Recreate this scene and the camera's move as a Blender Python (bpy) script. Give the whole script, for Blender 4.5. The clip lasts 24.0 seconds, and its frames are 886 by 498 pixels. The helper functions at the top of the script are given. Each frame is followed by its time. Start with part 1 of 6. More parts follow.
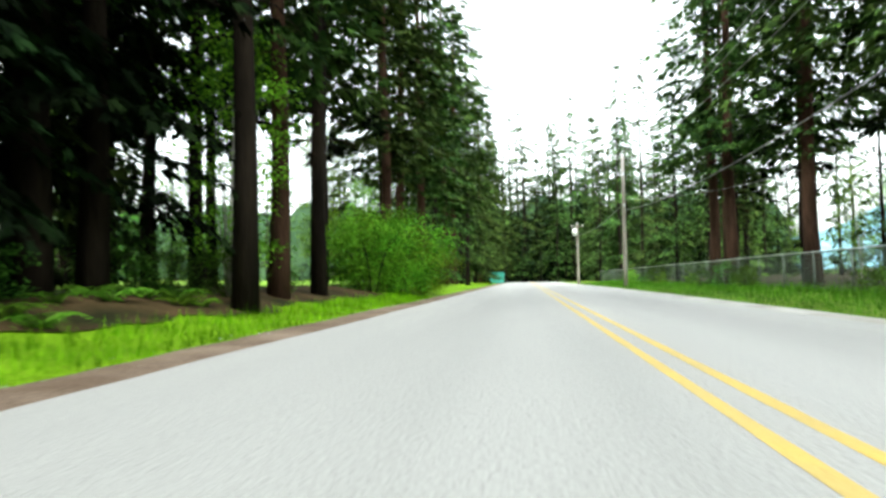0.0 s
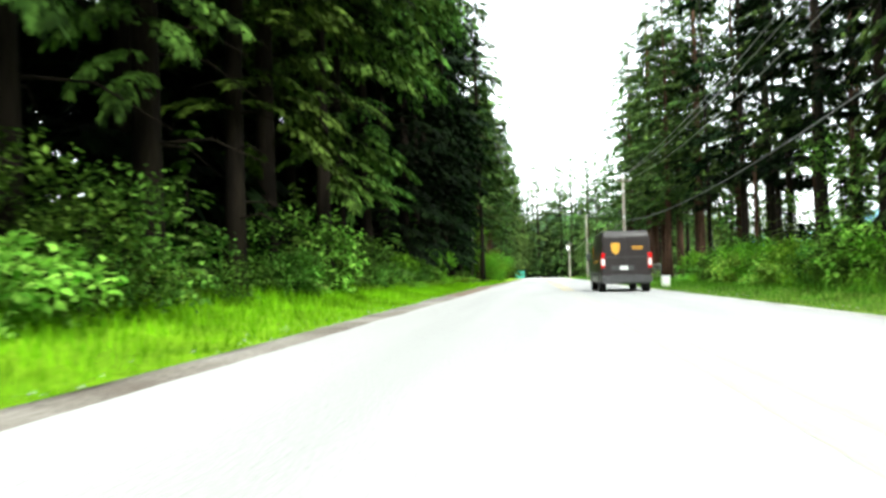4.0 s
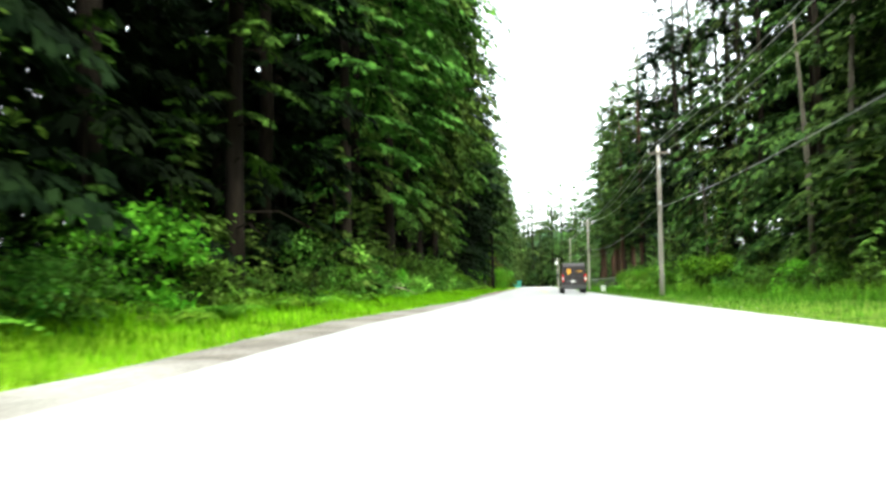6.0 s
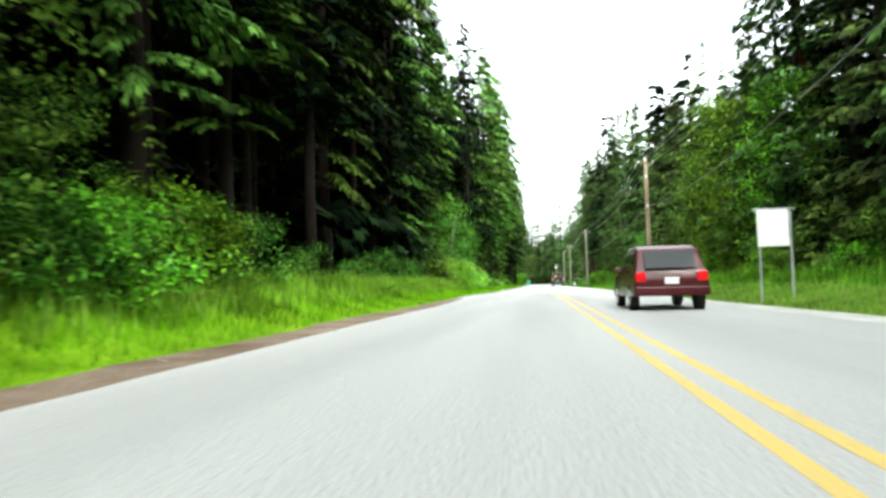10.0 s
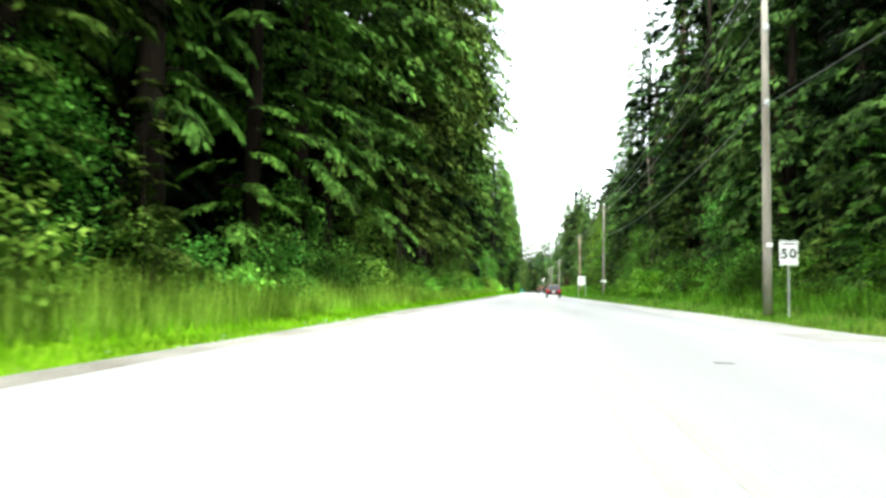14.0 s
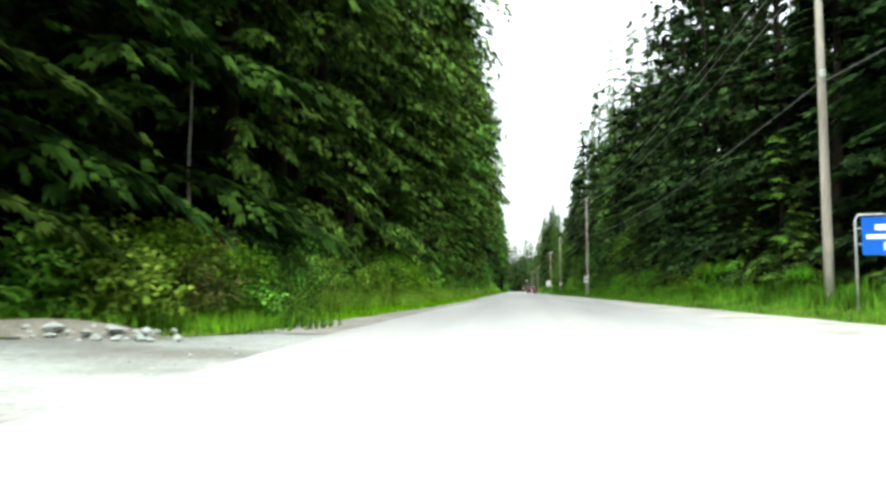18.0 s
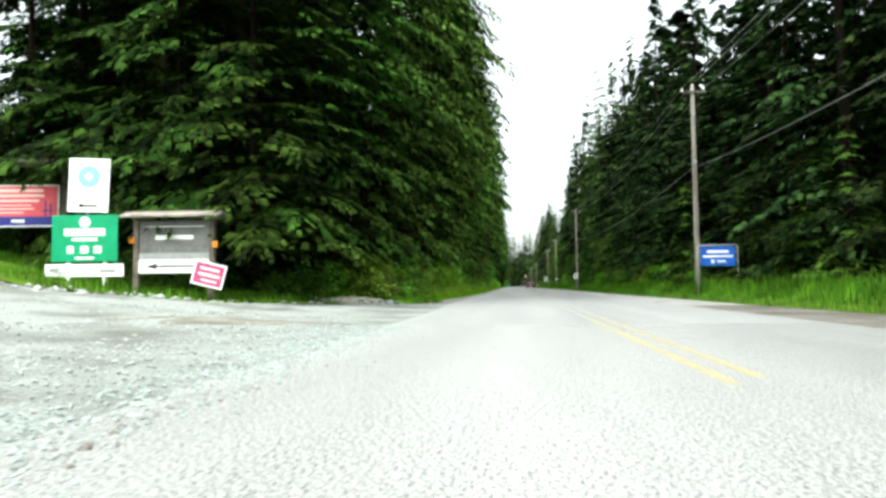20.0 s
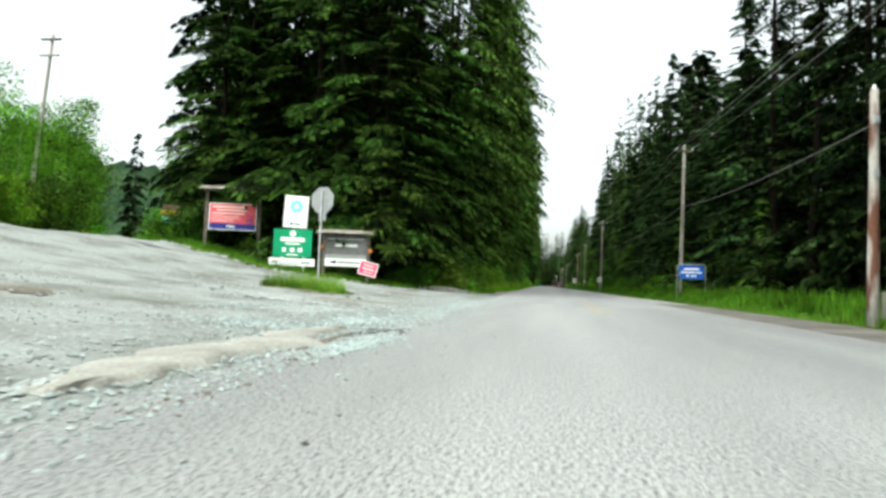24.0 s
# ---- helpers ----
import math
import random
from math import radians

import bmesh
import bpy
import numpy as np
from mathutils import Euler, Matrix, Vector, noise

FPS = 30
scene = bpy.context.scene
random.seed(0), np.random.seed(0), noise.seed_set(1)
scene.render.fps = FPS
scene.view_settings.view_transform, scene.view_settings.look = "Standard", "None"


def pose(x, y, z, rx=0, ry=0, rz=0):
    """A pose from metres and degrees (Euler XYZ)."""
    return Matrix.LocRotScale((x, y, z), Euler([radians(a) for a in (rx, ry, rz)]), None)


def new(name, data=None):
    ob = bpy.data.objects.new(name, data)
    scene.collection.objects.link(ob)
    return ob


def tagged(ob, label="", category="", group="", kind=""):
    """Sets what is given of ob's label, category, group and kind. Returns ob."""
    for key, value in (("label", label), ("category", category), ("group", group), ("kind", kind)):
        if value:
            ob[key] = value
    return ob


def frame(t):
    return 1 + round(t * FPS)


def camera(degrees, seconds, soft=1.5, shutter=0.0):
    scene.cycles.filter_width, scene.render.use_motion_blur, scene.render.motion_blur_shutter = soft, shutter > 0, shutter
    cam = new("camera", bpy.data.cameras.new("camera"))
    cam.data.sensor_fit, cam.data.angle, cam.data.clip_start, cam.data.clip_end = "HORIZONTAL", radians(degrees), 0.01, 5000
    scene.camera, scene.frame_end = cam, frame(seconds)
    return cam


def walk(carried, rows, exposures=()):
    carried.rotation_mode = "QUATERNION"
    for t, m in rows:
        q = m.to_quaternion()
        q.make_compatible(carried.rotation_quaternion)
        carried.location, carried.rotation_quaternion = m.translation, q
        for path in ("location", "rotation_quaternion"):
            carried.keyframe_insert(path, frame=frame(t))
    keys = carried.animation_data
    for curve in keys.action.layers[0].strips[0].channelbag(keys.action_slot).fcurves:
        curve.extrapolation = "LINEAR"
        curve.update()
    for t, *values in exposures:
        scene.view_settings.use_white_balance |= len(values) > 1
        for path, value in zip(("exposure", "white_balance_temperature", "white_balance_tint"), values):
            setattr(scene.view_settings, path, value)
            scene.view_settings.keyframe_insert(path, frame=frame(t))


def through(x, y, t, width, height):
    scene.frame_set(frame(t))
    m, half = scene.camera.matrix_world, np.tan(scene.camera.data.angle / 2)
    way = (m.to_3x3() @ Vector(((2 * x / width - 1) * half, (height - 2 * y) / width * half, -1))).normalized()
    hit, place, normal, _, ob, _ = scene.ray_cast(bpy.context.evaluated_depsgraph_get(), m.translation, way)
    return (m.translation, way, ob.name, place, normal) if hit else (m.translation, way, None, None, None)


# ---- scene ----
# A rear-facing camera drives away down a straight forest road; x across the road, y along it, z up.
# rows: seconds, x, y, z, yaw, pitch, roll
PATH = [
    (0.0, -1.219, 30.179, 0.750, 6.81, 2.58, -0.98),
    (0.5, -1.123, 23.969, 0.750, 7.03, 2.64, -0.59),
    (1.0, -1.078, 17.353, 0.750, 7.02, 3.33, -0.53),
    (1.5, -1.043, 10.555, 0.750, 6.85, 3.32, -0.73),
    (3.5, -1.425, -16.989, 0.750, 7.47, 2.32, -1.48),
    (4.0, -1.383, -23.889, 0.750, 7.90, 2.35, -1.09),
    (4.5, -1.346, -30.927, 0.750, 7.89, 2.33, -1.60),
    (5.0, -1.318, -38.004, 0.750, 7.95, 2.74, -1.22),
    (5.5, -1.271, -45.246, 0.750, 7.72, 3.03, -1.29),
    (6.0, -1.196, -52.803, 0.750, 7.49, 3.10, -0.73),
    (6.5, -1.155, -60.407, 0.750, 7.31, 3.04, -0.31),
    (7.0, -1.157, -68.083, 0.750, 7.25, 3.11, -0.84),
    (7.5, -1.171, -76.235, 0.750, 7.25, 3.25, -1.42),
    (8.0, -1.203, -84.805, 0.750, 7.42, 3.42, -2.04),
    (8.5, -1.176, -93.490, 0.750, 7.55, 3.51, -2.74),
    (9.0, -1.181, -102.588, 0.750, 7.73, 3.45, -2.83),
    (9.5, -1.228, -111.635, 0.750, 7.92, 3.10, -2.48),
    (11.5, -0.508, -144.075, 0.750, 7.87, 3.01, 1.71),
    (12.0, -0.451, -152.480, 0.750, 7.61, 3.35, 1.26),
    (12.5, -0.477, -161.254, 0.750, 7.45, 3.39, 1.12),
    (13.0, -0.530, -169.837, 0.750, 7.42, 3.66, -0.14),
    (13.5, -0.621, -178.383, 0.750, 7.67, 3.31, 0.90),
    (14.0, -0.684, -186.515, 0.750, 7.45, 3.42, 1.01),
    (14.5, -0.708, -194.011, 0.750, 7.28, 3.34, 0.92),
    (15.0, -0.752, -201.462, 0.750, 7.09, 3.26, 0.73),
    (15.5, -0.843, -208.640, 0.750, 6.82, 3.48, -0.04),
    (16.0, -0.953, -215.823, 0.750, 6.91, 3.22, -0.47),
    (16.5, -1.040, -223.062, 0.750, 7.23, 3.40, -0.62),
    (17.0, -1.120, -230.066, 0.750, 7.15, 3.77, 0.64),
    (17.5, -1.176, -236.526, 0.750, 6.35, 3.69, 0.83),
    (18.0, -1.261, -242.692, 0.750, 6.08, 3.52, -0.26),
    (18.5, -1.338, -248.530, 0.750, 6.43, 3.87, -1.14),
    (20.5, -1.816, -261.195, 0.750, 5.88, 2.94, -0.57),
    (21.0, -1.829, -262.716, 0.750, 8.18, 2.93, -0.57),
    (21.5, -1.821, -263.973, 0.750, 9.84, 2.87, -0.18),
    (22.0, -1.824, -265.190, 0.750, 9.87, 2.84, -0.49),
    (22.5, -1.838, -266.780, 0.750, 10.86, 2.81, -1.68),
    (23.0, -1.850, -268.921, 0.750, 14.61, 2.51, 2.99),
    (23.5, -1.824, -271.133, 0.750, 10.80, 2.56, 4.76),
    (24.0, -1.800, -273.950, 0.750, 8.62, 2.65, 2.52),
]
EXPOSURES = [(0.0, 2.46), (1.0, 2.66), (1.5, 2.75), (3.5, 2.95), (6.2, 2.95), (7.0, 2.55), (8.0, 2.65), (9.0, 2.68), (9.5, 2.75),
             (11.5, 3.2), (16.0, 3.2), (17.0, 2.88), (18.0, 2.3), (18.5, 2.15), (20.5, 1.7), (22.0, 1.5), (23.0, 1.3), (24.0, 1.32)]


def gaze(x, y, z, yaw, pitch, roll):
    return pose(x, y, z, 0, 0, yaw) @ pose(0, 0, 0, 90 + pitch) @ pose(0, 0, 0, 0, 0, roll)


cam = camera(66.2, 24.0, soft=3.0, shutter=0.2)
walk(cam, [(t, gaze(*p)) for t, *p in PATH], [(t, stops, 6400, -1) for t, stops in EXPOSURES])

# ---- world and sun: a bright overcast sky ----
world = bpy.data.worlds.new("overcast_sky")
scene.world = world
world.use_nodes = True
wn, wl = world.node_tree.nodes, world.node_tree.links
wn.clear()
sky = wn.new("ShaderNodeTexSky")
sky.sky_type, sky.sun_disc, sky.sun_elevation, sky.sun_rotation = "NISHITA", False, radians(50), radians(220)
sky.dust_density, sky.air_density = 4.0, 1.0
pale = wn.new("ShaderNodeHueSaturation")
pale.inputs["Saturation"].default_value = 0.16
back = wn.new("ShaderNodeBackground")
back.inputs["Strength"].default_value = 0.15
wout = wn.new("ShaderNodeOutputWorld")
wl.new(sky.outputs[0], pale.inputs["Color"])
wl.new(pale.outputs[0], back.inputs["Color"])
wl.new(back.outputs[0], wout.inputs["Surface"])
scene.view_settings.exposure = 0.0

sun_data = bpy.data.lights.new("sun", "SUN")
sun_data.energy, sun_data.angle, sun_data.color = 1.3, radians(30), (1.0, 0.97, 0.92)
sun = new("sun", sun_data)
sun.rotation_euler = (radians(40), 0, radians(220 - 180))

# ---- materials ----


def material(name, base, rough=0.8, metal=0.0):
    m = bpy.data.materials.new(name)
    m.use_nodes = True
    b = m.node_tree.nodes["Principled BSDF"]
    b.inputs["Base Color"].default_value = (*base, 1)
    b.inputs["Roughness"].default_value, b.inputs["Metallic"].default_value = rough, metal
    b.inputs["Specular IOR Level"].default_value = 0.3
    return m


def varied(name, dark, light, scale, rough=0.85, fine=None, bump=0.0, stretch=(1, 1, 1), detail=4.0, contrast=(0.3, 0.7), speck=None, grain_follows=True, pits=(0.3, 0.7), rugged=0.5):
    """Two-scale noise colour with bump: patches at one size, grain at another."""
    m = material(name, light, rough)
    n, l = m.node_tree.nodes, m.node_tree.links
    b = n["Principled BSDF"]
    if rough > 0.9:
        b.inputs["Specular IOR Level"].default_value = 0.06
    geo = n.new("ShaderNodeTexCoord")
    mp = n.new("ShaderNodeMapping")
    mp.inputs["Scale"].default_value = stretch
    l.new(geo.outputs["Object"], mp.inputs["Vector"])
    tex = n.new("ShaderNodeTexNoise")
    tex.inputs["Scale"].default_value, tex.inputs["Detail"].default_value = scale, detail
    l.new(mp.outputs[0], tex.inputs["Vector"])
    ramp = n.new("ShaderNodeValToRGB")
    ramp.color_ramp.elements[0].position, ramp.color_ramp.elements[1].position = contrast
    ramp.color_ramp.elements[0].color, ramp.color_ramp.elements[1].color = (*dark, 1), (*light, 1)
    l.new(tex.outputs["Fac"], ramp.inputs[0])
    colour = ramp.outputs[0]
    grain = n.new("ShaderNodeTexNoise")
    grain.inputs["Scale"].default_value, grain.inputs["Detail"].default_value = fine or scale * 12, 3.0
    grain.inputs["Roughness"].default_value = rugged
    l.new((mp if grain_follows else geo).outputs[0 if grain_follows else "Object"], grain.inputs["Vector"])
    lift = n.new("ShaderNodeMapRange")
    lift.inputs["From Min"].default_value, lift.inputs["From Max"].default_value = pits
    lift.inputs["To Min"].default_value, lift.inputs["To Max"].default_value = speck or (0.75, 1.2)
    l.new(grain.outputs["Fac"], lift.inputs["Value"])
    mul = n.new("ShaderNodeVectorMath")
    mul.operation = "SCALE"
    l.new(colour, mul.inputs[0])
    l.new(lift.outputs[0], mul.inputs["Scale"])
    l.new(mul.outputs[0], b.inputs["Base Color"])
    if bump:
        bp = n.new("ShaderNodeBump")
        bp.inputs["Strength"].default_value, bp.inputs["Distance"].default_value = bump, 0.03
        l.new(grain.outputs["Fac"], bp.inputs["Height"])
        l.new(bp.outputs[0], b.inputs["Normal"])
    return m


def leafy(name, dark, light, through=0.12, rough=0.75, clumps=(0.4, 1.5)):
    """Foliage: each leaf or spray takes its own shade; each plant its own tint; some light passes through."""
    m = material(name, light, rough)
    n, l = m.node_tree.nodes, m.node_tree.links
    b, out = n["Principled BSDF"], n["Material Output"]
    geo, info = n.new("ShaderNodeNewGeometry"), n.new("ShaderNodeObjectInfo")
    ramp = n.new("ShaderNodeValToRGB")
    ramp.color_ramp.elements[0].color, ramp.color_ramp.elements[1].color = (*dark, 1), (*light, 1)
    ramp.color_ramp.elements[0].position = 0.25
    l.new(geo.outputs["Random Per Island"], ramp.inputs[0])
    b.inputs["Specular IOR Level"].default_value = 0.03
    # Clump noise also puts lit sprays and dark gaps into the colour.
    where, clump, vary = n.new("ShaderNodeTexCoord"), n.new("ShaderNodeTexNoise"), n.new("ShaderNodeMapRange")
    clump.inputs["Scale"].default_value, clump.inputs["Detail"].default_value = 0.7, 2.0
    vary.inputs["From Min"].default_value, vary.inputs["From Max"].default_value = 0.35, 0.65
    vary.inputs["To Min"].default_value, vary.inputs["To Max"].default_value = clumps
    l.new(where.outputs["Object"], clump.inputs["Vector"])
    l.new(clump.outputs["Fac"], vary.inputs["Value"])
    both = n.new("ShaderNodeMath")
    both.operation = "MULTIPLY"
    tint = n.new("ShaderNodeHueSaturation")
    value, hue = n.new("ShaderNodeMapRange"), n.new("ShaderNodeMapRange")
    value.inputs["To Min"].default_value, value.inputs["To Max"].default_value = 0.7, 1.3
    hue.inputs["To Min"].default_value, hue.inputs["To Max"].default_value = 0.475, 0.52
    l.new(info.outputs["Random"], value.inputs["Value"])
    l.new(info.outputs["Random"], hue.inputs["Value"])
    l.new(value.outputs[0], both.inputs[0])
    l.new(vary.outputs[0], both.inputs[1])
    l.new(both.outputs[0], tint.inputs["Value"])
    l.new(hue.outputs[0], tint.inputs["Hue"])
    l.new(ramp.outputs[0], tint.inputs["Color"])
    l.new(tint.outputs[0], b.inputs["Base Color"])
    glow = n.new("ShaderNodeBsdfTranslucent")
    l.new(tint.outputs[0], glow.inputs["Color"])
    mix = n.new("ShaderNodeMixShader")
    mix.inputs[0].default_value = through
    l.new(b.outputs[0], mix.inputs[1])
    l.new(glow.outputs[0], mix.inputs[2])
    l.new(mix.outputs[0], out.inputs["Surface"])
    return m


ASPHALT = varied("worn_asphalt", (0.269, 0.269, 0.269), (0.367, 0.367, 0.363), 0.5, 0.85, fine=40, bump=0.12, stretch=(1, 0.06, 1), speck=(0.68, 1.09), grain_follows=False, pits=(0.4, 0.53), rugged=0.8)
CHIPSEAL = varied("coarse_chip_seal", (0.21, 0.21, 0.208), (0.37, 0.368, 0.36), 0.35, 0.85, fine=40, bump=0.05, stretch=(1, 0.12, 1), speck=(0.28, 1.3), grain_follows=False, pits=(0.41, 0.53), rugged=0.85)
PAINT = varied("worn_yellow_paint", (0.442, 0.34, 0.128), (0.561, 0.399, 0.102), 1.4, 0.7, fine=40, bump=0.2, speck=(0.8, 1.1))
# Yellow paled towards the asphalt: overexposed glare is put into the colour.
GLAREPAINT = varied("glare_paled_yellow_paint", (0.318, 0.312, 0.28), (0.366, 0.356, 0.308), 1.4, 0.75, fine=40, bump=0.2, speck=(0.75, 1.1))
PALERPAINT = varied("paler_yellow_paint", (0.34, 0.315, 0.238), (0.476, 0.391, 0.187), 1.6, 0.75, fine=40, bump=0.2, speck=(0.7, 1.1))
DAMPSHADE = varied("damp_and_shaded_mud", (0.1, 0.085, 0.065), (0.17, 0.15, 0.115), 2.5, 0.7, fine=25, bump=0.6)
SILT = varied("dry_silt", (0.26, 0.252, 0.22), (0.395, 0.388, 0.353), 1.5, 0.95, fine=30, bump=0.5, speck=(0.75, 1.2))
PATCH = varied("tar_patch", (0.05, 0.05, 0.055), (0.1, 0.1, 0.1), 3, 0.7)
GRAVEL = varied("pale_gravel", (0.151, 0.151, 0.136), (0.284, 0.299, 0.286), 0.5, 0.95, fine=22, bump=0.35, speck=(0.65, 1.3), contrast=(0.33, 0.58))
SHOULDER = varied("shoulder_gravel", (0.12, 0.103, 0.0877), (0.26, 0.243, 0.219), 0.6, 0.95, fine=22, bump=0.8, speck=(0.6, 1.3))
SOD = varied("verge_sod", (0.0748, 0.157, 0.00449), (0.15, 0.284, 0.00901), 0.8, 0.95, fine=14, bump=0.8, speck=(0.6, 1.3))
TURF = varied("dull_verge_turf", (0.0528, 0.0968, 0.0106), (0.114, 0.194, 0.0176), 0.8, 0.95, fine=14, bump=0.8, speck=(0.6, 1.3))
# Floor and bark are darker than life; forest shade is partly in the colour.
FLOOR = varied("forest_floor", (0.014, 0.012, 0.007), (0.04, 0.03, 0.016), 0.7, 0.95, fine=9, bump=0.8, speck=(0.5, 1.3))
FIELD = varied("mown_field", (0.1, 0.19, 0.02), (0.16, 0.27, 0.03), 0.2, 0.95, fine=6)
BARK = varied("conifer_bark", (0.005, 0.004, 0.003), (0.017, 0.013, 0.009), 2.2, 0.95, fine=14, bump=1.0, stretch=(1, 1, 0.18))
REDBARK = varied("reddish_bark", (0.021, 0.012, 0.0078), (0.06, 0.033, 0.0216), 2.0, 0.95, fine=12, bump=1.0, stretch=(1, 1, 0.18))
PALEBARK = varied("pale_alder_bark", (0.16, 0.15, 0.13), (0.38, 0.37, 0.34), 2.5, 0.9, fine=14, bump=0.6, stretch=(1, 1, 0.5))
TRUNKGREY = varied("grey_brown_trunk_bark", (0.035, 0.03, 0.022), (0.1, 0.09, 0.07), 2.5, 0.95, fine=16, bump=0.8, stretch=(1, 1, 0.25))
TAR = varied("weathered_tar", (0.1, 0.1, 0.102), (0.17, 0.17, 0.168), 6, 0.85)
DEADWOOD = varied("dead_wood", (0.1, 0.075, 0.055), (0.26, 0.21, 0.17), 3.0, 0.95, fine=18, bump=0.8, stretch=(1, 1, 0.3))
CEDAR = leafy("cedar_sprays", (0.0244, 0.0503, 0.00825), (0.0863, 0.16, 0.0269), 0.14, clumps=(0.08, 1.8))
# Near-black needles: deep forest shade is put into the colour.
SHADEFIR = leafy("shaded_fir_needles", (0.0014, 0.0042, 0.00105), (0.0063, 0.014, 0.0035), 0.05)
# Darker copy of CEDAR made for the pole side; its shade is in the colour.
DIMMED = leafy("dimmed_conifer_sprays", (0.0146, 0.0307, 0.00707), (0.056, 0.0999, 0.0203), 0.1, clumps=(0.3, 1.6))
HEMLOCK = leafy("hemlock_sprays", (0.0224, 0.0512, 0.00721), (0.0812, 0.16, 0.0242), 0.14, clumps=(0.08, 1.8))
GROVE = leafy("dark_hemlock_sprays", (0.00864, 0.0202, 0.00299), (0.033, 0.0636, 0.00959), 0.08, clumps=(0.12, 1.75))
# Spruce needles darkened: the east forest's shade is put into the colour.
DUSK = leafy("shaded_spruce_needles", (0.00868, 0.0193, 0.0058), (0.0328, 0.0598, 0.0155), 0.08, clumps=(0.15, 1.75))
ALDER = leafy("alder_leaves", (0.051, 0.128, 0.0102), (0.17, 0.306, 0.0255), 0.4)
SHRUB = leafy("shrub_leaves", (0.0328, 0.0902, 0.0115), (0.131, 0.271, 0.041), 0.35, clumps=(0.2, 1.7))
LIME = leafy("lime_leaves", (0.07, 0.19, 0.012), (0.2, 0.42, 0.03), 0.45)
BROADLEAF = leafy("broad_leaves", (0.108, 0.252, 0.027), (0.297, 0.513, 0.081), 0.5)
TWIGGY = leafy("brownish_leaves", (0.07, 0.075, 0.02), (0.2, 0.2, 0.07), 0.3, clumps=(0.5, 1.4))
FERN = leafy("fern_fronds", (0.0616, 0.141, 0.0106), (0.15, 0.282, 0.0264), 0.3)
GRASS = leafy("grass_blades", (0.0901, 0.209, 0.00449), (0.195, 0.374, 0.00901), 0.4)
TALLGRASS = leafy("tall_grass", (0.141, 0.299, 0.0308), (0.282, 0.51, 0.0704), 0.5)
MEADOW = leafy("dull_verge_grass", (0.0436, 0.107, 0.00792), (0.115, 0.226, 0.0175), 0.3)
STUBWOOD = varied("peeled_stub_wood", (0.13, 0.055, 0.035), (0.42, 0.39, 0.35), 1.6, 0.9, fine=20, bump=0.5, stretch=(1.5, 1.5, 0.35), contrast=(0.42, 0.56))
POLEWOOD = varied("weathered_pole_wood", (0.17, 0.15, 0.125), (0.34, 0.31, 0.27), 3.0, 0.9, fine=25, bump=0.4, stretch=(1, 1, 0.08))
BROWNPOLE = varied("brown_pole_wood", (0.13, 0.09, 0.062), (0.26, 0.19, 0.14), 2.0, 0.9, fine=25, bump=0.4, stretch=(1, 1, 0.1))
TIMBER = varied("stained_timber", (0.06, 0.05, 0.042), (0.15, 0.125, 0.1), 3.0, 0.85, fine=22, bump=0.4, stretch=(0.3, 1, 1))
STEEL = varied("galvanised_steel", (0.32, 0.33, 0.33), (0.48, 0.49, 0.49), 6.0, 0.5)
STEEL.node_tree.nodes["Principled BSDF"].inputs["Metallic"].default_value = 0.6
SIGNBACK = varied("bare_aluminium_sheet", (0.2, 0.205, 0.205), (0.28, 0.285, 0.285), 5.0, 0.6, speck=(0.9, 1.08))
FENCEWIRE = material("dull_green_wire", (0.08, 0.1, 0.085), 0.6)
LINEGREY = material("dull_aluminium_line", (0.2, 0.2, 0.19), 0.6)
CABLE = material("grey_cable", (0.12, 0.12, 0.117), 0.7)
WHITE = varied("white_sign_face", (0.68, 0.69, 0.68), (0.8, 0.8, 0.79), 2.0, 0.5, speck=(0.96, 1.03))
GREEN = varied("green_sign_face", (0.0, 0.2, 0.085), (0.005, 0.27, 0.12), 1.5, 0.5, speck=(0.94, 1.05))
RED = varied("red_sign_face", (0.56, 0.05, 0.075), (0.7, 0.1, 0.13), 1.5, 0.5, speck=(0.95, 1.05))
PINK = varied("pink_sign_face", (0.58, 0.025, 0.11), (0.68, 0.055, 0.16), 1.5, 0.5, speck=(0.95, 1.05))
BLUE = varied("blue_sign_face", (0.005, 0.07, 0.36), (0.01, 0.1, 0.45), 1.5, 0.45, speck=(0.95, 1.05))
ORANGE = varied("orange_sign_face", (0.6, 0.25, 0.05), (0.75, 0.36, 0.08), 1.5, 0.5)
NAVY = material("navy_band", (0.02, 0.025, 0.2), 0.5)
PEACH = material("pale_pink_lettering", (0.78, 0.55, 0.52), 0.5)
CYAN = material("pale_blue_mark", (0.2, 0.6, 0.72), 0.5)
GREYBOARD = varied("grey_notice_board", (0.09, 0.09, 0.088), (0.15, 0.15, 0.145), 2.0, 0.7)
INK = material("black_lettering", (0.02, 0.02, 0.02), 0.6)
AMBER = material("amber_reflector", (0.75, 0.22, 0.01), 0.25)
RUBBER = varied("tyre_rubber", (0.012, 0.012, 0.012), (0.03, 0.03, 0.03), 8, 0.85)
VANPAINT = varied("dark_brown_van_paint", (0.022, 0.017, 0.018), (0.03, 0.024, 0.024), 3, 0.3)
TRIM = varied("grey_plastic_trim", (0.05, 0.05, 0.052), (0.075, 0.075, 0.078), 6, 0.65)
GOLD = material("gold_shield_mark", (0.65, 0.33, 0.04), 0.5)
REDLENS = material("red_lamp_lens", (0.6, 0.01, 0.015), 0.15)
CARPAINT = varied("maroon_car_paint", (0.05, 0.006, 0.009), (0.075, 0.01, 0.013), 3, 0.25)
GLASS = material("dark_window_glass", (0.012, 0.014, 0.016), 0.05)
